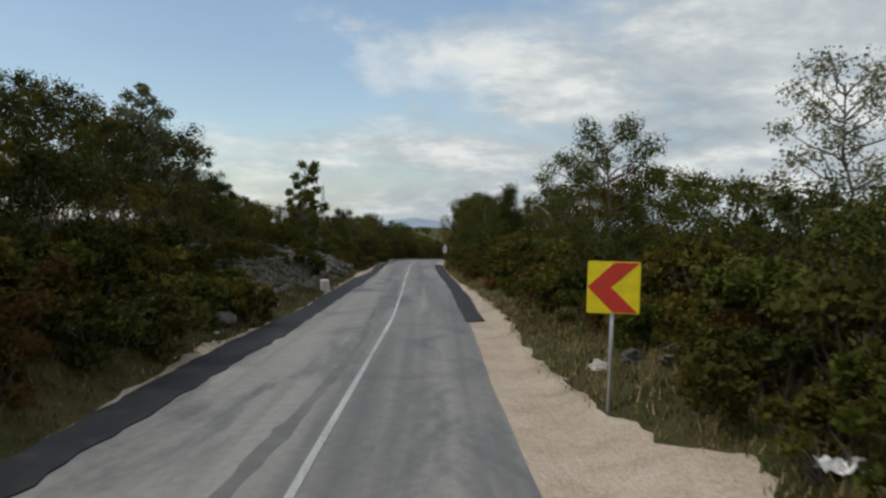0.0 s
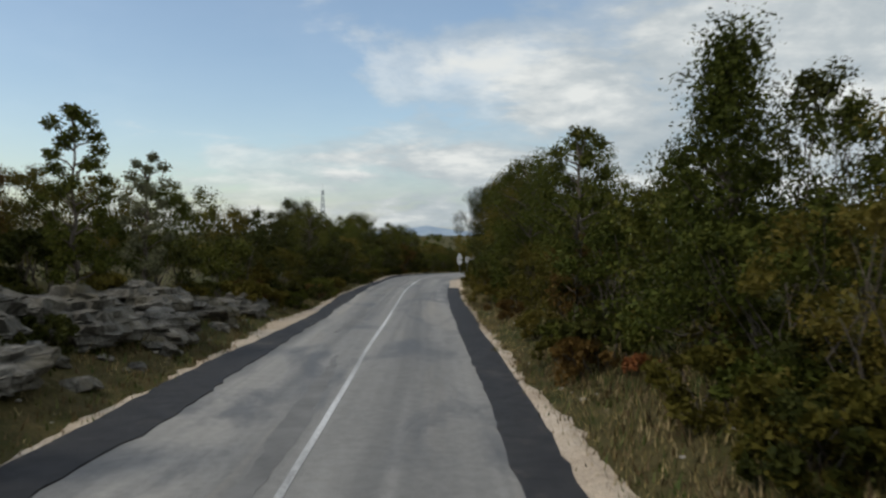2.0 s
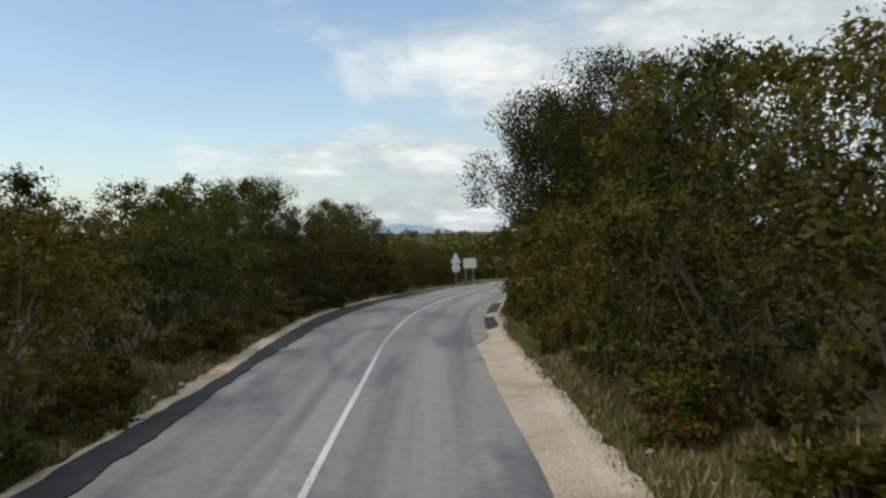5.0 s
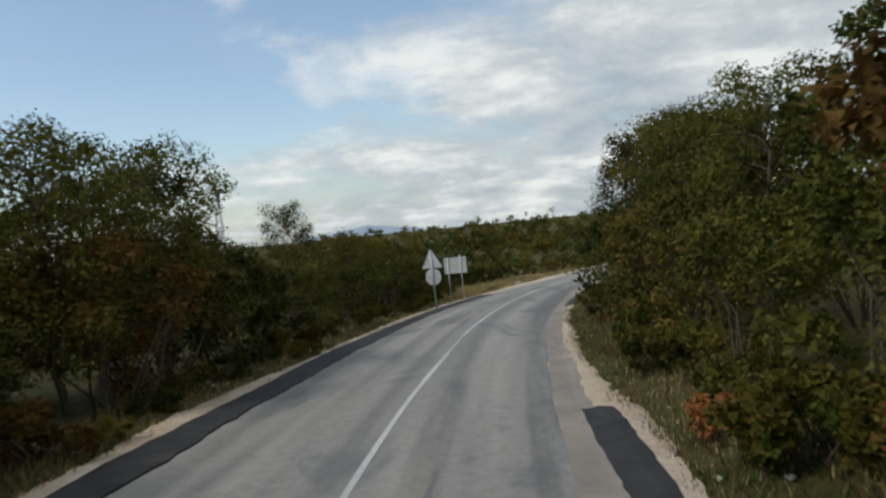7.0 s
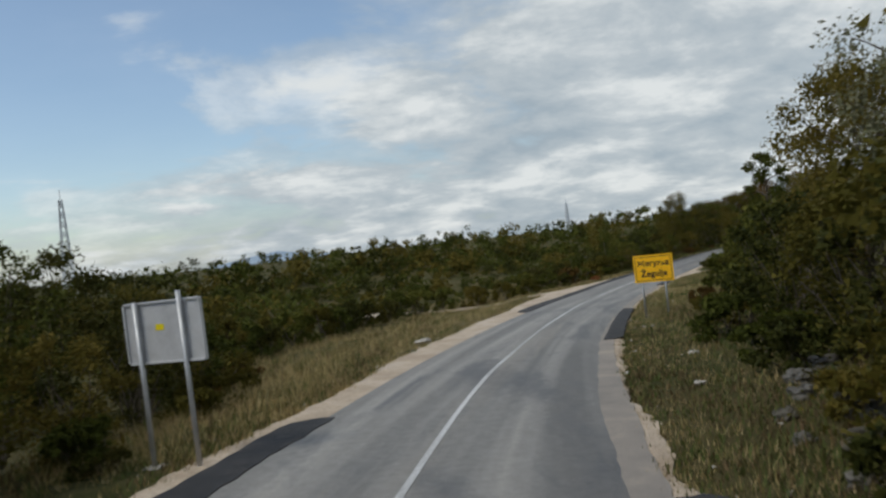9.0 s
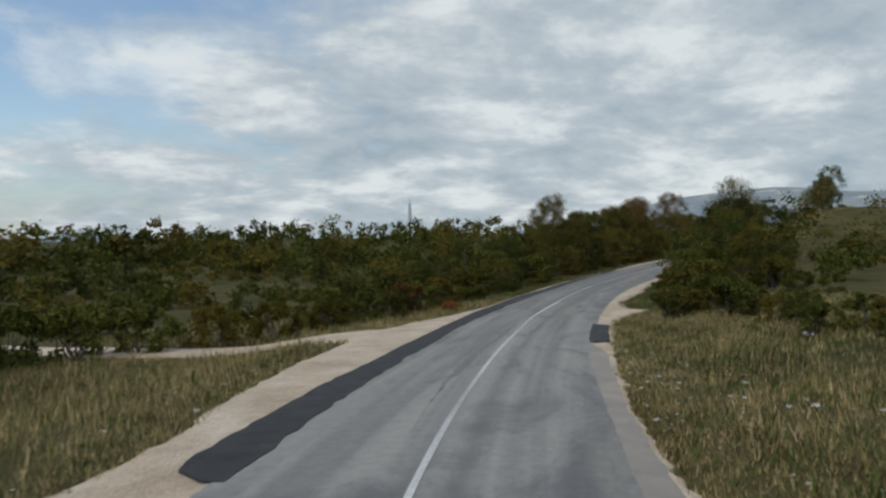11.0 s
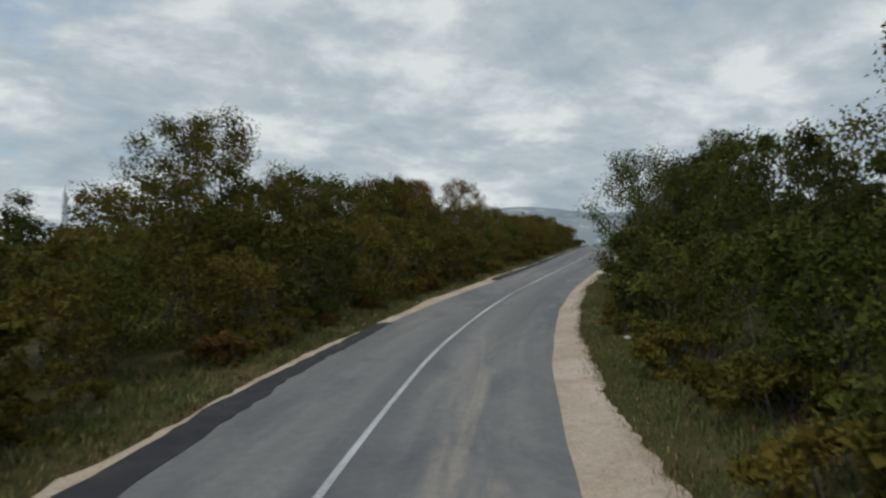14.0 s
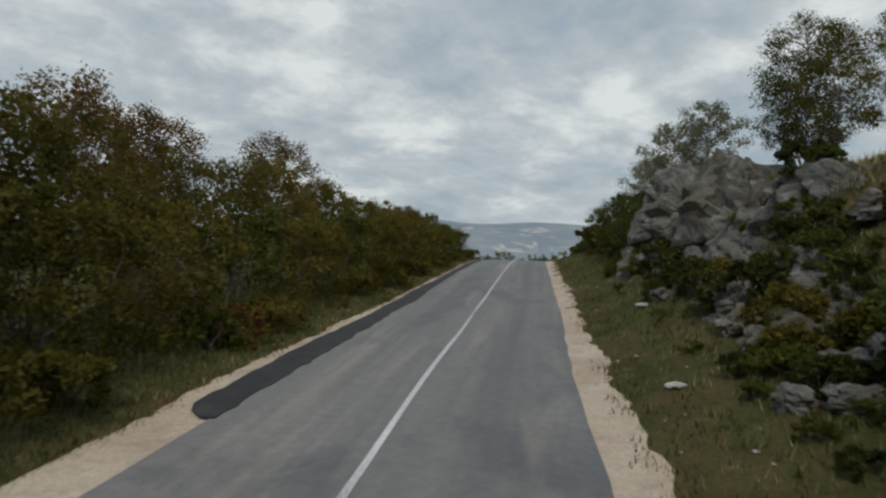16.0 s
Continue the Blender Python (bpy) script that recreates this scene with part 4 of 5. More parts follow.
for ob, s, u, tall, label in (
        (SLIM[1], 22.0, -7.4, 6.6, "grey-green slender tree above the rocky bank"), (OAK[1], 12.0, -9.0, 6.8, "dark leafy tree on the rocky bank"),
        (OPEN[0], 21.5, -8.4, 4.6, "sparse grey-green tree above the bank"), (SLIM[0], 29.3, -3.8, 5.2, "slender green tree beside the bank"), (SLIM[0], 31.8, -4.3, 4.2, "slender green tree beside the bank"),
        (SLIM[0], 39.4, -5.4, 4.8, "slender green tree in the hedge"), (SLIM[1], 43.0, -5.5, 4.4, "slender pale green tree in the hedge"),
        (OAK[0], 60.2, -4.5, 4.0, "young leafy tree in the hedge"), (OAK[1], 66.0, -6.6, 4.8, "dark leafy tree in the hedge"),
        (OPEN[0], 94.0, -7.8, 5.7, "sparse grey-green tree behind the hedge"), (OAK[2], 89.5, -7.6, 5.2, "olive leafy tree in the hedge"), (WILLOW[0], 94.2, -8.6, 5.8, "round dense olive tree above the hedge"), (BROAD[2], 95.6, -5.4, 4.7, "dark leafy tree in the hedge"), (BROAD[2], 98.6, -5.2, 4.8, "dark leafy tree in the hedge"), (OAK[1], 115.8, -10.0, 5.1, "round dark leafy tree behind the hedge"),
        (OAK[0], 14.7, 4.6, 4.6, "green young oak behind the chevron sign"), (OPEN[0], 13.2, 8.6, 5.6, "sparse grey-green tree in the scrub"),
        (OAK[0], 22.6, 5.4, 4.9, "green leafy tree in the hedge"), (CONE[0], 34.5, 4.9, 4.85, "dark green pointed leafy tree in the hedge"), (SLIM[0], 40.6, 4.4, 4.7, "slender green tree in the hedge"), (BROAD[2], 49.6, 4.6, 5.25, "green leafy tree in the hedge"),
        (OAK[0], 44.8, 5.3, 5.1, "green leafy tree in the hedge"), (OAK[2], 53.4, 4.9, 5.4, "olive leafy tree in the hedge"),
        (BROAD[1], 58.8, 5.0, 5.7, "olive tree leaning over the verge"), (OAK[2], 62.0, 6.0, 5.4, "olive tree in the hedge"),
        (OAK[2], 76.5, 6.4, 5.4, "olive leafy tree in the hedge"), (BROAD[0], 84.6, 4.7, 7.4, "tall dark leafy tree overhanging the verge"), (BROAD[0], 83.0, 6.4, 8.0, "tall dark leafy tree behind the verge"), (BROAD[0], 88.0, 5.6, 7.6, "tall dark leafy tree overhanging the verge"),
        (OAK[2], 86.5, 6.6, 7.0, "tall olive leafy tree in the hedge"), (OAK[0], 97.5, 6.2, 5.0, "green leafy tree in the hedge"),
        (OAK[0], 106.0, 6.4, 5.7, "dark leafy tree in the hedge"), (OAK[1], 108.6, 6.4, 5.8, "dark leafy tree above the verge"), (OAK[1], 113.8, 5.3, 6.3, "dark leafy tree above the verge"), (OAK[1], 113.0, 6.9, 7.0, "tall dark leafy tree behind the hedge"),
        (OPEN[0], 121.0, 7.0, 5.2, "sparse grey-green tree above the rocks"), (OAK[2], 123.5, 6.8, 5.0, "olive leafy tree near the town sign"), (SLIM[0], 131.0, 6.6, 4.4, "slender green tree near the town sign"),
        (SLIM[0], 170.0, -5.6, 2.6, "young green tree in the scrub"), (OAK[2], 194.2, -7.8, 6.3, "olive leafy tree in the hedge"), (OAK[2], 191.0, -7.2, 5.6, "olive leafy tree in the hedge"),
        (DOME[0], 239.2, -12.1, 7.0, "round rust-brown tree on bare stems"), (OPEN[1], 181.5, 7.4, 6.3, "sparse yellowing tree in the bushes"), (SLIM[0], 177.5, 6.6, 4.5, "slender green tree in the bushes"),
        (WILLOW[0], 199.5, 6.4, 5.0, "dense grey-green tree over the bank"), (WILLOW[0], 203.8, 5.2, 5.8, "dense grey-green tree over the bank"),
               (DOME[0], 203.5, -9.4, 4.9, "rust-brown tree behind the hedge"), (DOME[0], 208.0, -8.8, 5.1, "rust-brown tree behind the hedge"), (DOME[0], 213.0, -9.2, 5.5, "rust-brown tree behind the hedge"), (DOME[0], 218.0, -9.4, 5.7, "rust-brown tree behind the hedge"), (DOME[0], 224.0, -11.6, 6.2, "rust-brown tree behind the hedge"), (DOME[0], 230.0, -13.6, 6.6, "rust-brown tree behind the hedge"),
        (OAK[0], 225.4, 9.8, 9.0, "green tree on top of the rock"), (MOUNT[0], 231.0, 6.9, 6.5, "sparse grey-green tree on top of the rock"), (OAK[1], 224.5, 9.2, 7.6, "dark tree on top of the rock"), (MOUNT[0], 229.2, 7.8, 7.1, "sparse grey-green tree on top of the rock"), (OAK[2], 222.6, 9.6, 8.0, "olive tree on top of the rock"), (OAK[2], 219.5, 10.0, 7.6, "olive tree on top of the rock"), (MOUNT[0], 235.5, 6.6, 5.6, "sparse grey-green tree on top of the rock"),
        (OPEN[0], 237.0, 7.2, 5.8, "sparse grey-green tree at the rock")):
    x, y, z = on_road(s, u)
    over = ground_z(float(x), float(y)) - float(z)
    trees.put(ob, put_down(ob, s, u, (tall - over) / TOP[ob.name], s * 1.7), label, "tree")


def far_woods():
    """The scrub that covers the land farther off, as one sheet of clumps."""
    rng = np.random.RandomState(77)
    vs, fs, count = [], [], 0
    tones = {0: [], 1: [], 2: []}
    near_s = np.where(rng.rand(3000) < 0.6, rng.uniform(104, 205, 3000), rng.uniform(-15, 290, 3000))
    near_u = rng.uniform(9, 62, 3000) * np.where(rng.rand(3000) < 0.72, -1, 1)
    nx, ny, _ = on_road(near_s, near_u)
    pts = np.vstack([np.stack([nx, ny], 1), np.stack([rng.uniform(-170, 340, 2200), rng.uniform(60, 440, 2200)], 1)])
    s, u, _ = to_road(pts[:, 0], pts[:, 1])
    z = ground_at(pts[:, 0], pts[:, 1])
    for n, ((x, y), ss, uu, zz) in enumerate(zip(pts, s, u, z)):
        a = abs(uu)
        if a < 9 or (n >= 3000 and a < 50) or (uu > 0 and 206 < ss < 250 and a < 26):
            continue
        if uu < 0 and 129 < ss < 160 and a < 42 and (abs(ss - 153 + 0.2 * (a - 9)) < 2.5 or a < 14 and ss < 151):
            continue
        if uu > 0 and 132 < ss < 160 and a < 15:
            continue
        if wave(np.array([x * 0.8]), np.array([y * 0.8]))[0] < -0.35:
            continue
        pick = rng.rand()
        tall = (rng.uniform(0.8, 1.8) if pick < 0.66 else rng.uniform(2.0, 3.4) if pick < 0.9 else rng.uniform(3.8, 5.8)) * (0.44 if uu < 0 and 112 < ss < 190 and a < 45 else 1.1)
        if a > 45 and rng.rand() < 0.1:
            tall = rng.uniform(3.8, 5.2)
        if a < 24 and 135 < ss < 185:
            tall = min(tall, 1.5)
        wide = tall * rng.uniform(0.6, 1.0) * (1.6 if uu < 0 and 135 < ss < 190 and a < 45 else 1.0)
        if (uu > 0 and ss < 112 or uu < 0 and ss < 98) and a < 70 and rng.rand() < 0.92:
            continue
        wide = min(wide, 3.2)
        k = rng.randint(5, 8)
        cs = np.stack([rng.uniform(-1, 1, k) * wide * 0.55 + x, rng.uniform(-1, 1, k) * wide * 0.55 + y, zz + tall * rng.uniform(0.12, 0.8, k)], 1)
        broad = 0.2 if a < 20 else 0.32 if a < 45 else 0.5
        mean = 0.36 * wide
        v, f = both(rng, cs, rng.uniform(0.28, 0.44, k) * wide, 22 if a < 30 else 12, 0.13 if a < 30 else 0.24, int(np.clip(3.4 * (mean / broad) ** 2, 9, 36)), broad, shell=0.4)
        tones[rng.choice(3, p=[0.5, 0.3, 0.2])].append((v, f))
    for key, mat, label in ((0, M_GREEN, "green scrub woods on the land beyond the hedges"), (1, M_OLIVE, "olive and yellowing scrub on the land beyond the hedges"), (2, M_DARK, "dark green scrub on the land beyond the hedges")):
        n, vv, ff = 0, [], []
        for v, f in tones[key]:
            vv.append(v)
            ff.append(f + n)
            n += len(v)
        tagged(new("scrub_woods", mesh_of("scrub_woods", np.vstack(vv), np.vstack(ff), mat)), label, "scrub", kind="stuff")


far_woods()


TRACK_S = 154.3, -9.0, 14.0


def track_line(t):
    return on_road(TRACK_S[0] + TRACK_S[1] * t + TRACK_S[2] * t * t, -2.6 - 46 * t)


def verge_grass():
    """Grass and weeds of the verges, blade by blade, by stretches of the road."""
    rng = np.random.RandomState(5)
    tx, ty, _ = track_line(np.linspace(0.02, 1, 90))
    grown = {"straw": [], "green": [], "brown": []}
    edge_r, edge_l = lambda s: GRAVEL_R(s) - 0.12, lambda s: -GRAVEL_L(s) - 0.12
    foot_r, foot_l = lambda s: FRONT_R(s) + 0.9, lambda s: -FRONT_L(s) + 0.9
    # tufts, stretch, side, inner and outer edge, shares of straw, green and brown, lowest and highest blade close to the road and farther off
    stretches = (
        (15000, -6, 76, 1, edge_r, foot_r, (0.48, 0.17, 0.35), (0.03, 0.14), (0.06, 0.30)),
        (10000, 76, 118, 1, edge_r, foot_r, (0.22, 0.48, 0.30), (0.03, 0.13), (0.06, 0.26)),
        (6000, 116, 133, 1, edge_r, lambda s: 6.4 + 0 * s, (0.36, 0.42, 0.22), (0.03, 0.10), (0.04, 0.17)),
        (14000, 132, 162, 1, edge_r, lambda s: 9.2 + 0 * s, (0.54, 0.36, 0.10), (0.03, 0.10), (0.06, 0.24)),
        (24000, 160, 262, 1, edge_r, lambda s: np.where((s > 207) & (s < 246), 10.0, foot_r(s)), (0.06, 0.84, 0.10), (0.03, 0.12), (0.05, 0.17)),
        (9000, 138, 161, 1, edge_r, lambda s: 7.6 + 0 * s, (0.86, 0.10, 0.04), (0.02, 0.06), (0.03, 0.10)),
        (5000, 208, 240, 1, lambda s: 6.6 + 0 * s, lambda s: 10.5 + 0 * s, (0.80, 0.08, 0.12), (0.06, 0.20), (0.10, 0.34)),
        (11000, -6, 62, -1, edge_l, lambda s: foot_l(s) - 0.6, (0.16, 0.40, 0.44), (0.03, 0.12), (0.05, 0.24)),
        (7000, 60, 120, -1, edge_l, foot_l, (0.52, 0.36, 0.12), (0.03, 0.14), (0.05, 0.25)),
        (21000, 118, 168, -1, edge_l, lambda s: 5.6 + 9.0 * np.clip((s - 124) / 10, 0, 1), (0.76, 0.18, 0.06), (0.04, 0.16), (0.08, 0.36)),
        (17000, 166, 262, -1, edge_l, foot_l, (0.12, 0.74, 0.14), (0.03, 0.13), (0.06, 0.20)))
    for count, s0, s1, side, inner, outer, shares, low, tall in stretches:
        st = rng.uniform(s0, s1, count)
        wide = np.clip(outer(st) - inner(st), 0.6, 12)
        f = rng.rand(count) ** 1.2
        u = side * (inner(st) + wide * f)
        x, y, _ = on_road(st, u)
        near = np.full(count, 9.0)
        if side < 0 and s0 < 153 < s1:
            near = np.sqrt(((x[:, None] - tx) ** 2 + (y[:, None] - ty) ** 2).min(1))
        patch = np.sin(st * 0.9 + 2 * np.sin(u * 1.7)) + np.sin(st * 0.37 + u * 2.1)
        keep = (near > 1.25) & (rng.rand(count) < np.clip(0.82 + 0.3 * patch, 0.35, 1))
        st, u, f, x, y, patch = (v[keep] for v in (st, u, f, x, y, patch))
        z = ground_at(x, y)
        off = np.clip((np.abs(u) - inner(st) - 0.3) / 1.2, 0, 1)
        lo, hi = low[0] + (tall[0] - low[0]) * off, low[1] + (tall[1] - low[1]) * off
        pick = np.clip(rng.rand(len(st)) + 0.13 * patch, 0, 0.999)
        kinds = np.where(pick < shares[0], 0, np.where(pick < shares[0] + shares[1], 1, 2))
        if s0 >= 160:
            kinds = np.where((f < 0.10) & (rng.rand(len(st)) < 0.5), 2, kinds)
        for key, name in enumerate(("straw", "green", "brown")):
            m = kinds == key
            grown[name].append(np.stack([x[m], y[m], z[m], lo[m], hi[m] * rng.uniform(0.5, 1.1, int(m.sum()))], 1))
    per = 6
    for name, mat, label in (("straw", M_STRAW, "dry straw-coloured grass tufts on the verge"), ("green", M_GRASS, "short green grass tufts on the verge"), ("brown", M_WEED, "withered brown weeds on the verge")):
        x, y, z, lo, hi = (np.repeat(v, per) for v in np.vstack(grown[name]).T)
        m = len(x)
        g = rng.uniform(0, 2 * math.pi, m)
        h = lo + (np.maximum(hi, lo) - lo) * rng.rand(m)
        bend = rng.uniform(0.25, 1.0, m) * h
        bx, by = x + rng.normal(size=m) * 0.085, y + rng.normal(size=m) * 0.085
        wd = rng.uniform(0.004, 0.010, m) * {"straw": 1.0, "green": 2.0, "brown": 1.7}[name]
        dx, dy = np.cos(g), np.sin(g)
        a = np.stack([bx - dy * wd, by + dx * wd, z - 0.03], 1)
        b = np.stack([bx + dy * wd, by - dx * wd, z - 0.03], 1)
        d = np.stack([bx + dx * bend, by + dy * bend, z + h], 1)
        tagged(new("verge_grass", mesh_of("verge_grass", np.stack([a, b, d], 1).reshape(-1, 3), np.arange(m * 3).reshape(m, 3), mat)), label, "grass", kind="stuff")


verge_grass()


# ---------------------------------------------------------------- rocks and stones
def make_rock(seed, sx, sy, sz, detail=3, sharp=0.45):
    bm = bmesh.new()
    bmesh.ops.create_icosphere(bm, subdivisions=detail, radius=1.0)
    off = Vector((seed * 7.3, seed * 3.1, seed * 1.7))
    for v in bm.verts:
        p = v.co.copy()
        k = noise.noise(p * 1.1 + off) * sharp + noise.noise(p * 2.6 + off) * sharp * 0.5 + (noise.cell(p * 2.2 + off) - 0.5) * sharp * 0.45
        if detail > 3:
            k += noise.noise(p * 6 + off) * 0.10
        q = p * (1 + k)
        v.co = Vector((q.x * sx, q.y * sy, max(q.z, -0.55) * sz))
    return bm


def make_ledge(seed):
    """A block of bedded limestone: flat beds with broken, stepped edges."""
    bm = bmesh.new()
    bmesh.ops.create_icosphere(bm, subdivisions=5, radius=1.0)
    off = Vector((seed * 5.3, seed * 2.7, seed * 9.1))
    for v in bm.verts:
        p = v.co.copy()
        bed = math.floor(p.z * 3.2 + 0.6 * noise.noise(p * 0.8 + off))
        k = 0.30 * noise.noise(p * 1.2 + off) + 0.22 * noise.noise(Vector((p.x * 2.2, p.y * 2.2, bed * 1.7)) + off) + 0.10 * noise.noise(p * 5.0 + off) + 0.07 * noise.noise(p * 11.0 + off) + 0.16 * (noise.cell(Vector((p.x * 2.4, p.y * 2.4, bed * 3.1)) + off) - 0.5)
        z = p.z * 0.45 + 0.55 * (bed + 0.5) / 3.2
        v.co = Vector((p.x * (1 + k), p.y * (1 + k) * 0.75, max(z, -0.5) * (1 + 0.4 * k)))
    return bm


ROCKS = [from_bm("rock", make_rock(k, 1.0, 0.8, 0.7, 4), M_ROCK) for k in range(1, 6)]
SMALL = [from_bm("rock", make_rock(k, 1.0, 0.8, 0.7, 2), M_ROCK) for k in range(6, 10)]
PALE = [from_bm("stone", make_rock(k, 1.0, 0.75, 0.55, 2), M_STONE) for k in range(11, 15)]


def rock(s, u, size, turn=0.0, tall=1.0, k=0, mesh=None, label="grey weathered limestone rock in the bank", name="rock", group="rocks of the bank", lift=0.25, category="rock"):
    x, y, _ = on_road(s, u)
    ob = new(name, mesh or ROCKS[k % len(ROCKS)])
    z = ground_z(float(x), float(y)) + lift * size * tall
    ob.matrix_basis = Matrix.LocRotScale((float(x), float(y), z), Euler((0.1 * math.sin(s), 0.1 * math.cos(3 * s), turn)), (size, size, size * tall))
    return tagged(ob, label, category, group)


LEDGES = [from_bm("rock_ledge", make_ledge(k), M_ROCK) for k in range(1, 5)]
rl = np.random.RandomState(19)
for s, u, size, tall in ((30.0, -5.9, 1.5, 0.65), (32.6, -5.0, 1.4, 0.6), (34.6, -4.4, 1.1, 0.55), (35.6, -5.6, 1.6, 0.75), (38.0, -4.9, 1.5, 0.65), (40.2, -4.3, 1.2, 0.55), (41.6, -5.2, 1.4, 0.7), (44.0, -4.5, 1.1, 0.6), (46.8, -4.3, 1.0, 0.7)):
    rock(s, u, size, radians(heading(s) + 90) + rl.uniform(-0.25, 0.25), 0.62 * tall, mesh=LEDGES[rl.randint(4)], label="grey bedded limestone ledge in the bank", name="rock_ledge", group="rock ledges of the bank", lift=0.04)



def stone_bank():
    """Broken stones laid in rough courses up the bank."""
    rng = np.random.RandomState(23)
    root = new("dry_stone_bank")
    for row in range(6):
        s = 19.6 + 0.15 * (row % 2)
        while s < 33.4:
            wide = rng.uniform(0.16, 0.44)
            s += 0.9 * wide
            u = -3.72 - 0.23 * row + rng.uniform(-0.05, 0.05)
            if rng.rand() > 0.17 and (row < 5 or s < 29):
                x, y, _ = on_road(s, u)
                ob = new("stone", SMALL[rng.randint(4)])
                ob.parent = root
                ob.matrix_basis = Matrix.LocRotScale((float(x), float(y), ground_z(float(x), float(y)) + 0.03), Euler((rng.uniform(-0.25, 0.25), rng.uniform(-0.25, 0.25), radians(90 - heading(s)) + rng.uniform(-0.5, 0.5))), (0.62 * wide, rng.uniform(0.12, 0.2), rng.uniform(0.13, 0.24)))
            s += 0.12
    tagged(root, "rough courses of broken grey limestone laid in the bank", "stone bank")


stone_bank()
rr = np.random.RandomState(9)
for s, u, size in ((12.0, -6.4, 0.8), (13.6, -7.0, 0.95), (15.4, -6.9, 0.85), (14.4, -5.6, 0.5), (18.5, -5.4, 0.4), (17.0, -5.8, 0.9), (19.5, -6.0, 0.95), (21.0, -5.0, 0.7), (22.5, -5.9, 1.0), (24.0, -4.9, 0.7), (25.6, -5.7, 0.9), (27.5, -5.2, 0.7), (29.3, -5.6, 0.8), (31.5, -4.6, 0.5), (33.5, -5.2, 0.8), (35.0, -4.3, 0.6), (36.2, -5.2, 0.95), (37.6, -4.4, 0.75),
                   (38.6, -5.6, 1.0), (39.6, -4.2, 0.7), (40.8, -5.1, 0.9), (42.6, -4.5, 0.55), (46.0, -4.5, 0.6), (47.2, -4.0, 0.4), (51.0, -4.2, 0.4)):
    rock(s, u, size * rr.uniform(0.6, 0.9), rr.uniform(0, 6), rr.uniform(0.35, 0.6), rr.randint(5), lift=0.04)
for k in range(110):
    rock(rr.uniform(5, 47) if k < 60 else rr.uniform(24, 46), -rr.uniform(3.5, 6.2), 0.10 + 0.38 * rr.rand() ** 2, rr.uniform(0, 6), rr.uniform(0.4, 0.8), mesh=SMALL[k % 4], lift=0.12, label="small broken piece of grey limestone in the bank")
for s, u, size in ((9.6, 4.4, 0.35), (10.5, 4.0, 0.25), (117.2, 4.4, 0.26), (118.3, 4.8, 0.34), (119.6, 4.5, 0.2), (121, 5.2, 0.3), (116.4, 4.0, 0.16), (118.8, 4.1, 0.14), (120.4, 4.7, 0.26), (117.8, 4.0, 0.15), (113, 5.0, 0.6), (199.5, 5.9, 0.75), (202.5, 5.6, 0.5), (205, 5.2, 0.45), (214.5, 5.0, 0.5), (216, 5.4, 0.6), (219.5, 4.6, 0.35), (208.5, 5.4, 0.5), (210.2, 5.0, 0.4), (211.0, 5.8, 0.6), (212.5, 6.6, 0.6), (209.4, 6.8, 0.7), (215.2, 7.4, 0.6), (217.6, 6.0, 0.5), (213.4, 5.0, 0.35), (210.6, 4.5, 0.3), (213.2, 5.5, 0.42), (214.0, 6.0, 0.5), (211.6, 5.2, 0.4), (216.4, 5.0, 0.4), (218.8, 5.2, 0.45)):
    rock(s, u, size * rr.uniform(0.8, 1.1), rr.uniform(0, 6), rr.uniform(0.7, 1.1), rr.randint(5), label="grey limestone boulder among grass on the verge", group="boulders on the verge")


def cliff():
    """The rock face beside the road near its crest."""
    root = new("limestone_outcrop")
    x, y, _ = on_road(224.0, 7.0)
    for k, (s, u, size, tall, over) in enumerate(((224.6, 6.7, 1.9, 1.15, 2.5), (222.0, 6.9, 1.7, 1.1, 2.4), (227.0, 6.8, 1.8, 1.1, 2.5), (219.4, 6.9, 1.2, 0.9, 2.0), (225.6, 7.9, 1.8, 1.0, 3.0), (223.2, 5.6, 0.9, 0.9, 0.7), (216.6, 6.9, 0.9, 0.8, 1.7), (213.6, 6.3, 0.7, 0.7, 1.0), (231.0, 6.6, 1.4, 0.9, 1.6), (221.0, 5.7, 1.0, 0.9, 0.9), (218.0, 5.7, 0.9, 0.8, 0.7), (226.2, 5.5, 1.0, 0.9, 0.9), (229.0, 5.6, 1.1, 0.9, 1.1), (215.6, 5.4, 0.7, 0.7, 0.5), (223.2, 6.3, 1.7, 1.25, 2.6), (219.0, 7.4, 1.2, 0.8, 2.2), (220.4, 6.5, 1.1, 0.9, 1.5), (215.0, 6.8, 1.0, 0.7, 1.4), (221.8, 8.6, 1.3, 0.8, 3.0), (217.8, 8.2, 1.2, 0.8, 2.6))):
        px, py, pz = on_road(s, u)
        ob = new("boulder", from_bm("boulder", make_rock(30 + k, 1.0, 0.85, 0.85, 5, 0.5), M_ROCK))
        ob.parent = root
        ob.matrix_basis = Matrix.LocRotScale((float(px), float(py), float(pz) + over), Euler((0.1, 0.05 * k, k * 1.3)), (size, size, size * tall))
    tagged(root, "tall grey limestone outcrop beside the road", "rock face")


cliff()


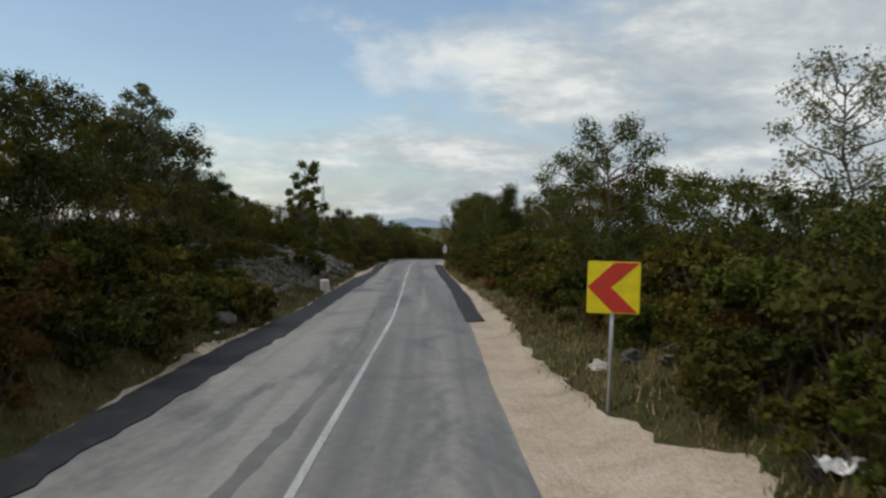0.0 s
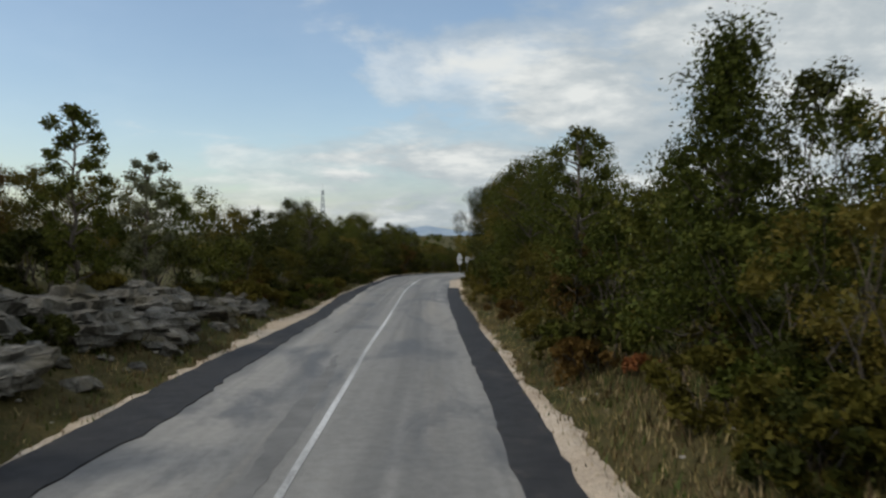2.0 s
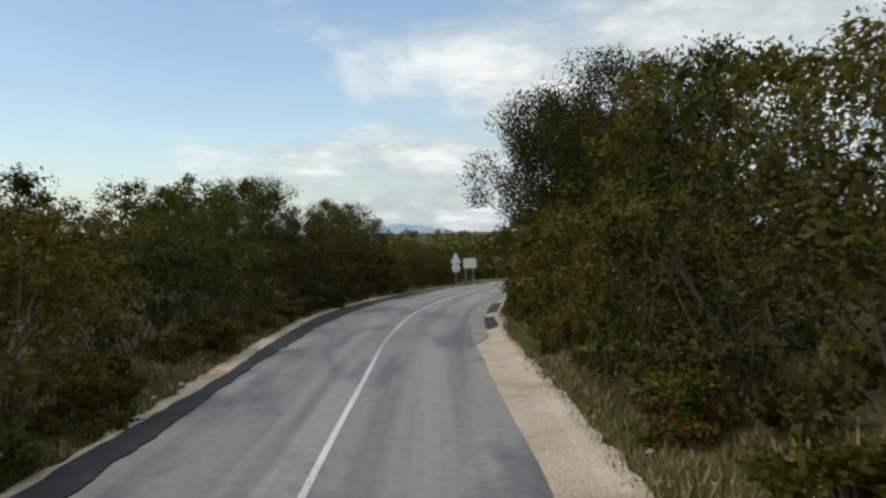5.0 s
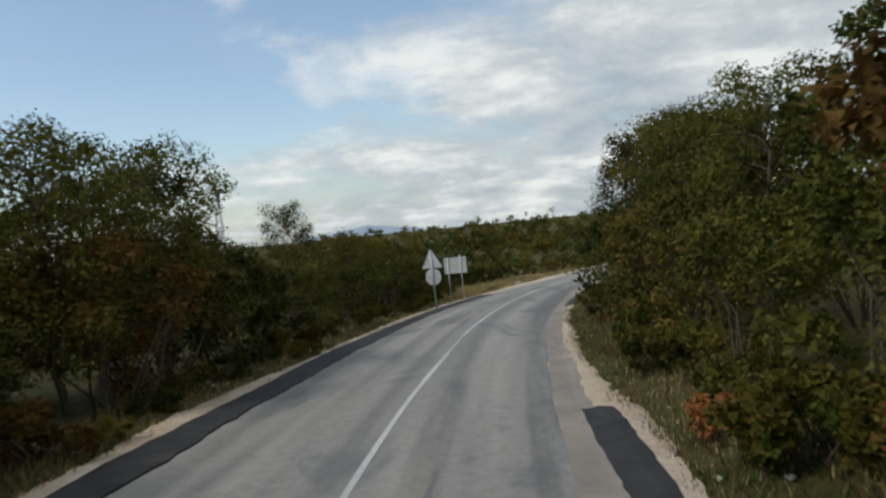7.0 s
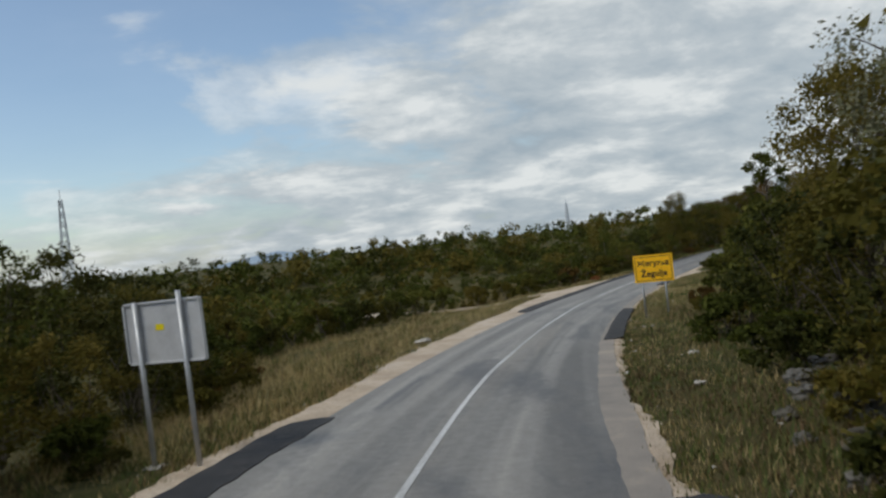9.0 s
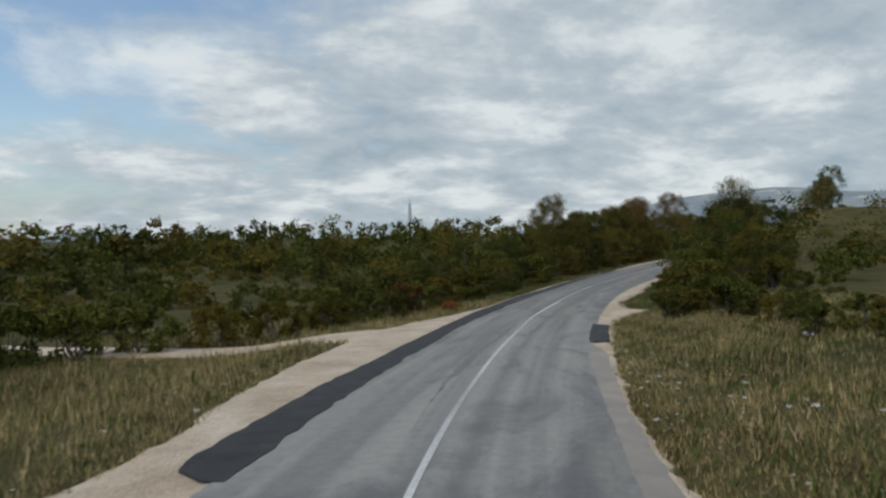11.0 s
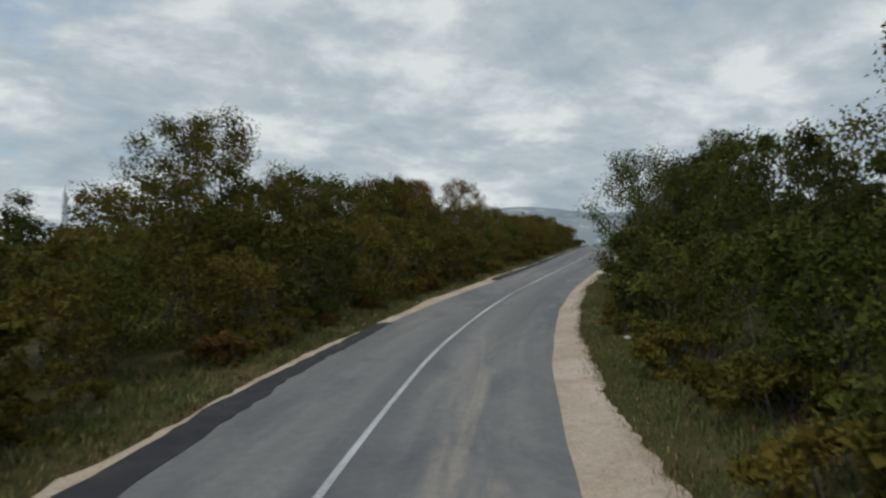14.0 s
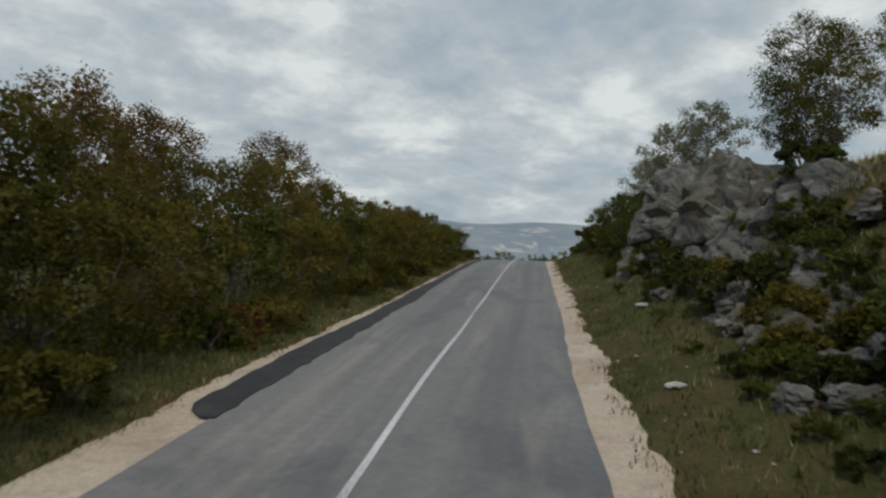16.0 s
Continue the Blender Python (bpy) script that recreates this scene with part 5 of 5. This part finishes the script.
def loose_stones():
    rng = np.random.RandomState(13)
    vs, fs, n = [], [], 0
    bm = make_rock(21, 1, 0.8, 0.6, 1)
    bv = np.array([tuple(v.co) for v in bm.verts])
    bm.verts.index_update()
    bf = np.array([[v.index for v in f.verts] for f in bm.faces])
    bm.free()
    for k in range(2300):
        s, left = rng.uniform(-4, 262), rng.rand() < 0.5
        if k > 1900:
            s, left = rng.uniform(133, 150) if k < 2200 else rng.uniform(206, 224), False
        e = -GRAVEL_L(s) if left else GRAVEL_R(s)
        u = e + (rng.uniform(-0.35, 2.2) * rng.rand() ** 0.8 if k <= 1900 else rng.uniform(0.1, 2.6))
        if left and abs(s - 153.5) < 2.2 and u > 4 or s > 168 and rng.rand() < 0.75:
            continue
        u = -u if left else u
        x, y, _ = on_road(s, u)
        r = 0.012 + 0.060 * rng.rand() ** 3
        g = rng.uniform(0, 6.3)
        turn = np.array([[math.cos(g), -math.sin(g), 0], [math.sin(g), math.cos(g), 0], [0, 0, 1]])
        vs.append((bv * r * rng.uniform(0.7, 1.3, 3) * (1, 1, 0.6)) @ turn.T + (float(x), float(y), ground_z(float(x), float(y)) + 0.3 * r))
        fs.append(bf + n)
        n += len(bv)
    tagged(new("loose_stones", mesh_of("loose_stones", np.vstack(vs), np.vstack(fs), M_STONE)), "small pale limestone pieces scattered on the verge", "stones", kind="stuff")


loose_stones()


# ---------------------------------------------------------------- signs
def text_mesh(words, size, mat, name="lettering"):
    cu = bpy.data.curves.new(name, "FONT")
    cu.body, cu.size, cu.extrude, cu.align_x, cu.align_y, cu.offset = words, size, 0.002, "CENTER", "CENTER", 0.006
    tmp = new("tmp", cu)
    bpy.context.view_layer.update()
    me = bpy.data.meshes.new_from_object(tmp)
    bpy.data.objects.remove(tmp)
    bpy.data.curves.remove(cu)
    me.name = name
    me.materials.clear()
    me.materials.append(mat)
    return me


def plate(points, thick, y=0.0):
    """A flat plate in the x-z plane from an outline, front face towards -y."""
    bm = bmesh.new()
    f = bm.faces.new([bm.verts.new((x, y, z)) for x, z in points])
    out = bmesh.ops.extrude_face_region(bm, geom=[f])
    bmesh.ops.translate(bm, verts=[v for v in out["geom"] if isinstance(v, bmesh.types.BMVert)], vec=(0, thick, 0))
    return bm


def rounded(w, h, r, cx=0.0, cz=0.0, n=5):
    pts = []
    for sx, sz, a0 in ((1, 1, 0), (-1, 1, 90), (-1, -1, 180), (1, -1, 270)):
        for k in range(n + 1):
            a = radians(a0 + 90 * k / n)
            pts.append((cx + sx * (w / 2 - r) + r * math.cos(a), cz + sz * (h / 2 - r) + r * math.sin(a)))
    return pts


def stand(root, s, u, turn=0.0, tilt=0.0):
    """Faces traffic coming along the road: local -y looks back along it."""
    x, y, _ = on_road(s, u)
    root.matrix_basis = Matrix.LocRotScale((float(x), float(y), ground_z(float(x), float(y)) - 0.02), Euler((0, radians(tilt), radians(heading(s) + 90 - 90 + turn))), None)


def over_ground(s, u, h):
    """Height over the ground of what stands h over the road."""
    x, y, z = on_road(s, u)
    return float(z) + h - ground_z(float(x), float(y))


def chevron_sign():
    root = new("chevron_sign")
    s, u = 8.57, 3.19
    c = over_ground(s, u, 1.60)
    w = 0.60
    part("post", tube((0, 0.045, -0.3), (0, 0.045, c + 0.28), 0.026, n=14), M_ZINC, root, "grey galvanised post", True)
    panel = part("panel", plate(rounded(w, w, 0.02, 0, c), 0.02), M_YELLOW, root, "bright yellow square panel")
    q = w / 2
    pts = [(-q, c), (-q + 0.30, c + q - 0.012), (q - 0.02, c + q - 0.012), (q - 0.33, c), (q - 0.02, c - q + 0.012), (-q + 0.30, c - q + 0.012)]
    bm = bmesh.new()
    top = [bm.verts.new((x, -0.004, z)) for x, z in pts]
    bm.faces.new((top[0], top[1], top[2], top[3]))
    bm.faces.new((top[0], top[3], top[4], top[5]))
    out = bmesh.ops.extrude_face_region(bm, geom=list(bm.faces))
    bmesh.ops.translate(bm, verts=[v for v in out["geom"] if isinstance(v, bmesh.types.BMVert)], vec=(0, 0.0035, 0))
    part("arrow", bm, M_RED_PAINT, panel, "red chevron pointing to the side")
    for k in (-0.16, 0.16):
        part("clamp", box(0.10, 0.03, 0.035, (0, 0.03, c + k), 0.004), M_ZINC, root)
    stand(root, s, u, -4, 0.5)
    tagged(root, "yellow road sign with a red chevron on a thin steel post", "road sign")


def warning_pair():
    """Triangle over disc, seen from behind."""
    root = new("road_sign")
    s, u = 113.1, -2.47
    top = over_ground(s, u, 2.40)
    part("post", tube((0, -0.04, -0.3), (0, -0.04, top - 0.03), 0.03, n=14), M_ZINC, root, "grey galvanised post", True)
    tri = part("triangle_plate", plate([(-0.41, top - 0.735), (0.41, top - 0.735), (0.43, top - 0.705), (0.02, top), (-0.02, top), (-0.43, top - 0.705)], 0.012), M_SIGNBACK, root, "bare metal back of a triangular sign")
    part("brace", box(0.24, 0.02, 0.03, (0, -0.012, top - 0.46), 0.003), M_ZINC, tri)
    slot = box(0.065, 0.006, 0.27, (0, 0, 0), 0.002)
    bmesh.ops.transform(slot, verts=slot.verts, matrix=pose(-0.235, -0.004, top - 0.47, 0, 29, 0))
    part("slot", slot, M_BLACK, tri, "dark narrow slot with a pale bar")
    bar = box(0.032, 0.006, 0.20, (0, 0, 0), 0.002)
    bmesh.ops.transform(bar, verts=bar.verts, matrix=pose(-0.235, -0.008, top - 0.47, 0, 29, 0))
    part("bar", bar, M_WHITE, tri, "white bar in the slot")
    ring = [(0.335 * math.cos(a), top - 1.09 + 0.335 * math.sin(a)) for a in np.linspace(0, 2 * math.pi, 36, endpoint=False)]
    disc = part("disc_plate", plate(ring, 0.012), M_SIGNBACK, root, "bare metal back of a round sign")
    part("brace", box(0.34, 0.02, 0.03, (0, -0.012, top - 1.08), 0.003), M_ZINC, disc)
    stand(root, s, u, -8, -1.5)
    tagged(root, "triangular and round road signs seen from behind on one post", "road sign")


def board_back():
    root = new("board_sign")
    s, u = 118.25, -2.92
    c = over_ground(s, u, 1.62)
    w, h = 1.165, 0.755
    board = part("board", plate(rounded(w, h, 0.03, 0, c), 0.02), M_SIGNBACK, root, "pale grey metal back of a rectangular board")
    bm = bmesh.new()
    for dx, dz, sx, sz in ((0, h / 2 - 0.012, w - 0.04, 0.024), (0, -h / 2 + 0.012, w - 0.04, 0.024), (-w / 2 + 0.012, 0, 0.024, h - 0.05), (w / 2 - 0.012, 0, 0.024, h - 0.05)):
        box(sx, 0.03, sz, (dx, -0.012, c + dz), 0.003, bm)
    part("rim", bm, M_SIGNBACK, board)
    part("sticker", box(0.12, 0.004, 0.075, (-0.06, -0.003, c + 0.06)), M_YELLOW, board, "small yellow sticker")
    for dx, hi in ((-0.36, 0.05), (0.31, 0.14)):
        part("post", tube((dx, -0.05, -0.3), (dx, -0.05, c + h / 2 + hi - 0.04), 0.03, n=14), M_ZINC, root, "grey galvanised post", True)
        part("rail", box(0.06, 0.024, h - 0.06, (dx, -0.014, c), 0.003), M_ZINC, board)
    part("foot", box(0.22, 0.22, 0.10, (-0.36, -0.05, 0.0), 0.02), M_STONE, root, "pale concrete foot")
    stand(root, s, u, -10.5, -1.0)
    tagged(root, "rectangular place sign seen from behind on two posts", "road sign")


def town_sign():
    root = new("town_sign")
    s, u = 133.55, 3.56
    c = over_ground(s, u, 1.605)
    w, h = 1.157, 0.83
    panel = part("panel", plate(rounded(w, h, 0.03, 0, c), 0.02), M_AMBER, root, "amber yellow panel")
    bm = bmesh.new()
    k = 0.055
    for dx, dz, sx, sz in ((0, h / 2 - k, w - 2 * k, 0.018), (0, -h / 2 + k, w - 2 * k, 0.018), (-w / 2 + k, 0, 0.018, h - 2 * k), (w / 2 - k, 0, 0.018, h - 2 * k)):
        box(sx, 0.006, sz, (dx, -0.002, c + dz), 0, bm)
    part("border", bm, M_BLACK, panel, "thin black border line")
    for words, dz, tall in (("Жегуља", 0.15, 0.235), ("Žegulja", -0.16, 0.265)):
        ob = new("lettering", text_mesh(words, tall, M_BLACK))
        ob.parent = panel
        ob.matrix_basis = pose(0, -0.005, c + dz, 90, 0, 0)
        tagged(ob, "dark lettering")
    for dx in (-0.36, 0.31):
        part("post", tube((dx, 0.05, -0.3), (dx, 0.05, c + h / 2 - 0.05), 0.03, n=14), M_ZINC, root, "grey galvanised post", True)
    stand(root, s, u, 0, 0.0)
    tagged(root, "amber town name sign on two steel posts in the verge", "road sign")


chevron_sign()
warning_pair()
board_back()
town_sign()


# ---------------------------------------------------------------- small things by the road
def marker_stone():
    bm = bmesh.new()
    box(0.34, 0.22, 0.54, (0, 0, 0.24), 0.05, bm)
    for v in bm.verts:
        v.co += Vector((noise.noise(v.co * 4), noise.noise(v.co * 4 + Vector((9, 0, 0))), noise.noise(v.co * 4 + Vector((0, 9, 0))))) * 0.03
    ob = new("marker_stone", from_bm("marker_stone", bm, M_LIME))
    x, y, _ = on_road(28.95, -2.95)
    ob.matrix_basis = Matrix.LocRotScale((float(x), float(y), ground_z(float(x), float(y)) - 0.02), Euler((0.06, -0.08, 0.3)), None)
    tagged(ob, "whitish squared marker stone on the verge", "marker stone")


marker_stone()
for s, u, size in ((12.1, -3.6, 0.13), (61.2, 3.6, 0.13), (189.9, 4.1, 0.17), (196.4, 4.3, 0.2), (212.4, 3.6, 0.16), (219.6, 4.2, 0.2), (131.2, -3.3, 0.28), (124.5, 3.9, 0.14), (121.5, 3.6, 0.12), (10.8, 3.6, 0.22), (21.0, -3.8, 0.12), (44.5, 3.6, 0.12), (47.0, 3.4, 0.1), (206.8, 4.6, 0.3)):
    rock(s, u, size, s, 0.7, int(s), PALE[int(s) % 4], "pale limestone lump lying on the verge", "stone", "loose pale stones", 0.3, "stone")


def crumpled(name, s, u, size, mat, label, seed):
    bm = bmesh.new()
    bmesh.ops.create_grid(bm, x_segments=9, y_segments=9, size=1)
    rng = np.random.RandomState(seed)
    for v in bm.verts:
        p = v.co * 2.0 + Vector((seed, 0, 0))
        v.co = Vector((v.co.x + 0.25 * noise.noise(p), v.co.y * 0.7 + 0.25 * noise.noise(p + Vector((5, 5, 0))), 0.35 + 0.5 * noise.noise(p * 1.4)))
    bmesh.ops.solidify(bm, geom=list(bm.faces), thickness=0.03)
    ob = new(name, from_bm(name, bm, mat))
    x, y, _ = on_road(s, u)
    ob.matrix_basis = Matrix.LocRotScale((float(x), float(y), ground_z(float(x), float(y)) - 0.01), Euler((0, 0, seed)), (size,) * 3)
    tagged(ob, label, "litter")


crumpled("plastic_bag", 5.4, 4.12, 0.20, M_WHITE, "crumpled white plastic bag on the grass", 3)
crumpled("plastic_scrap", 149.5, 6.4, 0.14, M_WHITE, "white plastic scrap in the grass", 4)
crumpled("red_wrapper", 158.6, 4.4, 0.08, M_RED_PAINT, "red wrapper in the grass", 5)
crumpled("plastic_scrap", 51.0, 3.9, 0.07, M_WHITE, "white plastic scrap on the verge", 6)

fern = make_bush(400, M_RED, 0.6, 0.5, 10, 60, 0.10, "red_shrub")
reds = Planter("red shrubs")
for s, u, k in ((28.8, 3.7, 0.8), (35.5, 4.2, 0.5), (51.1, 4.0, 0.6), (20.6, 4.4, 0.8), (92.6, 3.85, 0.75), (105.4, 3.9, 0.4), (9.0, 4.9, 0.8), (162.5, -4.0, 0.7)):
    reds.put(fern, put_down(fern, s, u, k, s), "low shrub with orange-red autumn leaves on the verge", "shrub")


# ---------------------------------------------------------------- distance
def lattice_mast(x, y, tall, label):
    z = ground_z(x, y)
    root = new("radio_mast")
    w0, w1 = tall * 0.055, tall * 0.014
    for a, b in ((-1, -1), (1, -1), (1, 1), (-1, 1)):
        part("leg", tube((a * w0, b * w0, 0), (a * w1, b * w1, tall), 0.10, n=5), M_MAST, root)
    bm = bmesh.new()
    n = 10
    for k in range(n):
        za, zb = tall * k / n, tall * (k + 1) / n
        wa, wb = w0 + (w1 - w0) * k / n, w0 + (w1 - w0) * (k + 1) / n
        for p, q in (((-1, -1), (1, -1)), ((1, -1), (1, 1)), ((1, 1), (-1, 1)), ((-1, 1), (-1, -1))):
            tube((p[0] * wa, p[1] * wa, za), (q[0] * wb, q[1] * wb, zb), 0.06, n=4, bm=bm)
            tube((q[0] * wa, q[1] * wa, za), (p[0] * wb, p[1] * wb, zb), 0.06, n=4, bm=bm)
    part("bracing", bm, M_MAST, root)
    part("antenna", tube((0, 0, tall - 0.5), (0, 0, tall * 1.1), 0.06, n=6), M_MAST, root)
    root.matrix_basis = pose(x, y, z - 0.5)
    tagged(root, label, "mast")


lattice_mast(-36.0, 267.5, 20.5, "grey steel lattice radio mast beyond the scrub")
lattice_mast(66.0, 252.0, 7.6, "small grey lattice mast beyond the scrub")


def hill(name, label, center, width, depth, tall, turn, mat, seed):
    nx, ny = 90, 24
    u, v = np.meshgrid(np.linspace(-1, 1, nx), np.linspace(-1, 1, ny))
    prof = np.clip(1 - np.abs(u) ** 2.2, 0, 1) ** 0.8 * (0.82 + 0.13 * np.sin(3.1 * u + seed) + 0.08 * np.sin(7.3 * u + 2 * seed) + 0.03 * np.sin(19 * u))
    z = tall * prof * np.clip(1 - np.abs(v) ** 1.6, 0, 1) * (1 + 0.06 * np.sin(9 * u + 5 * v))
    a = radians(turn)
    x = center[0] + u * width * math.cos(a) - v * depth * math.sin(a)
    y = center[1] + u * width * math.sin(a) + v * depth * math.cos(a)
    i = np.arange(nx * ny).reshape(ny, nx)
    faces = np.stack([i[:-1, :-1], i[:-1, 1:], i[1:, 1:], i[1:, :-1]], -1).reshape(-1, 4)
    me = mesh_of(name, np.stack([x.ravel(), y.ravel(), z.ravel() - 6], 1), faces, mat, True)
    tagged(new(name, me), label, "hill", kind="structure")


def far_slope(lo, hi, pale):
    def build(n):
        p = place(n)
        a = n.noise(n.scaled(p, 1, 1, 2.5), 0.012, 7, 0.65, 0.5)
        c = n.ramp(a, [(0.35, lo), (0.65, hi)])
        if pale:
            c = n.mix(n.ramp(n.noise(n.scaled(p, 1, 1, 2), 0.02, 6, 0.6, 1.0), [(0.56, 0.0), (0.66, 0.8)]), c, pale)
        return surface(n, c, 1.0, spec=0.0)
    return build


# the blue hill's base colours have the distance haze painted in
M_BLUEHILL = material("haze_tinted_hill", far_slope((0.26, 0.33, 0.41), (0.32, 0.39, 0.46), None))
M_GREYHILL = material("bare_hill", far_slope((0.20, 0.24, 0.27), (0.27, 0.30, 0.31), (0.50, 0.47, 0.42)))
hill("backdrop_hill", "hills on the horizon with blue distance haze painted into their colour", (-40, 2900), 260, 300, 42, 0, M_BLUEHILL, 1.0)
hill("backdrop_hill", "bare grey limestone hills beyond the crest", (1500, 1050), 900, 380, 110, -52, M_GREYHILL, 2.2)


# the plants that were only grown to be copied
for grown in GROWN:
    for ob in [grown, *grown.children_recursive]:
        bpy.data.objects.remove(ob)
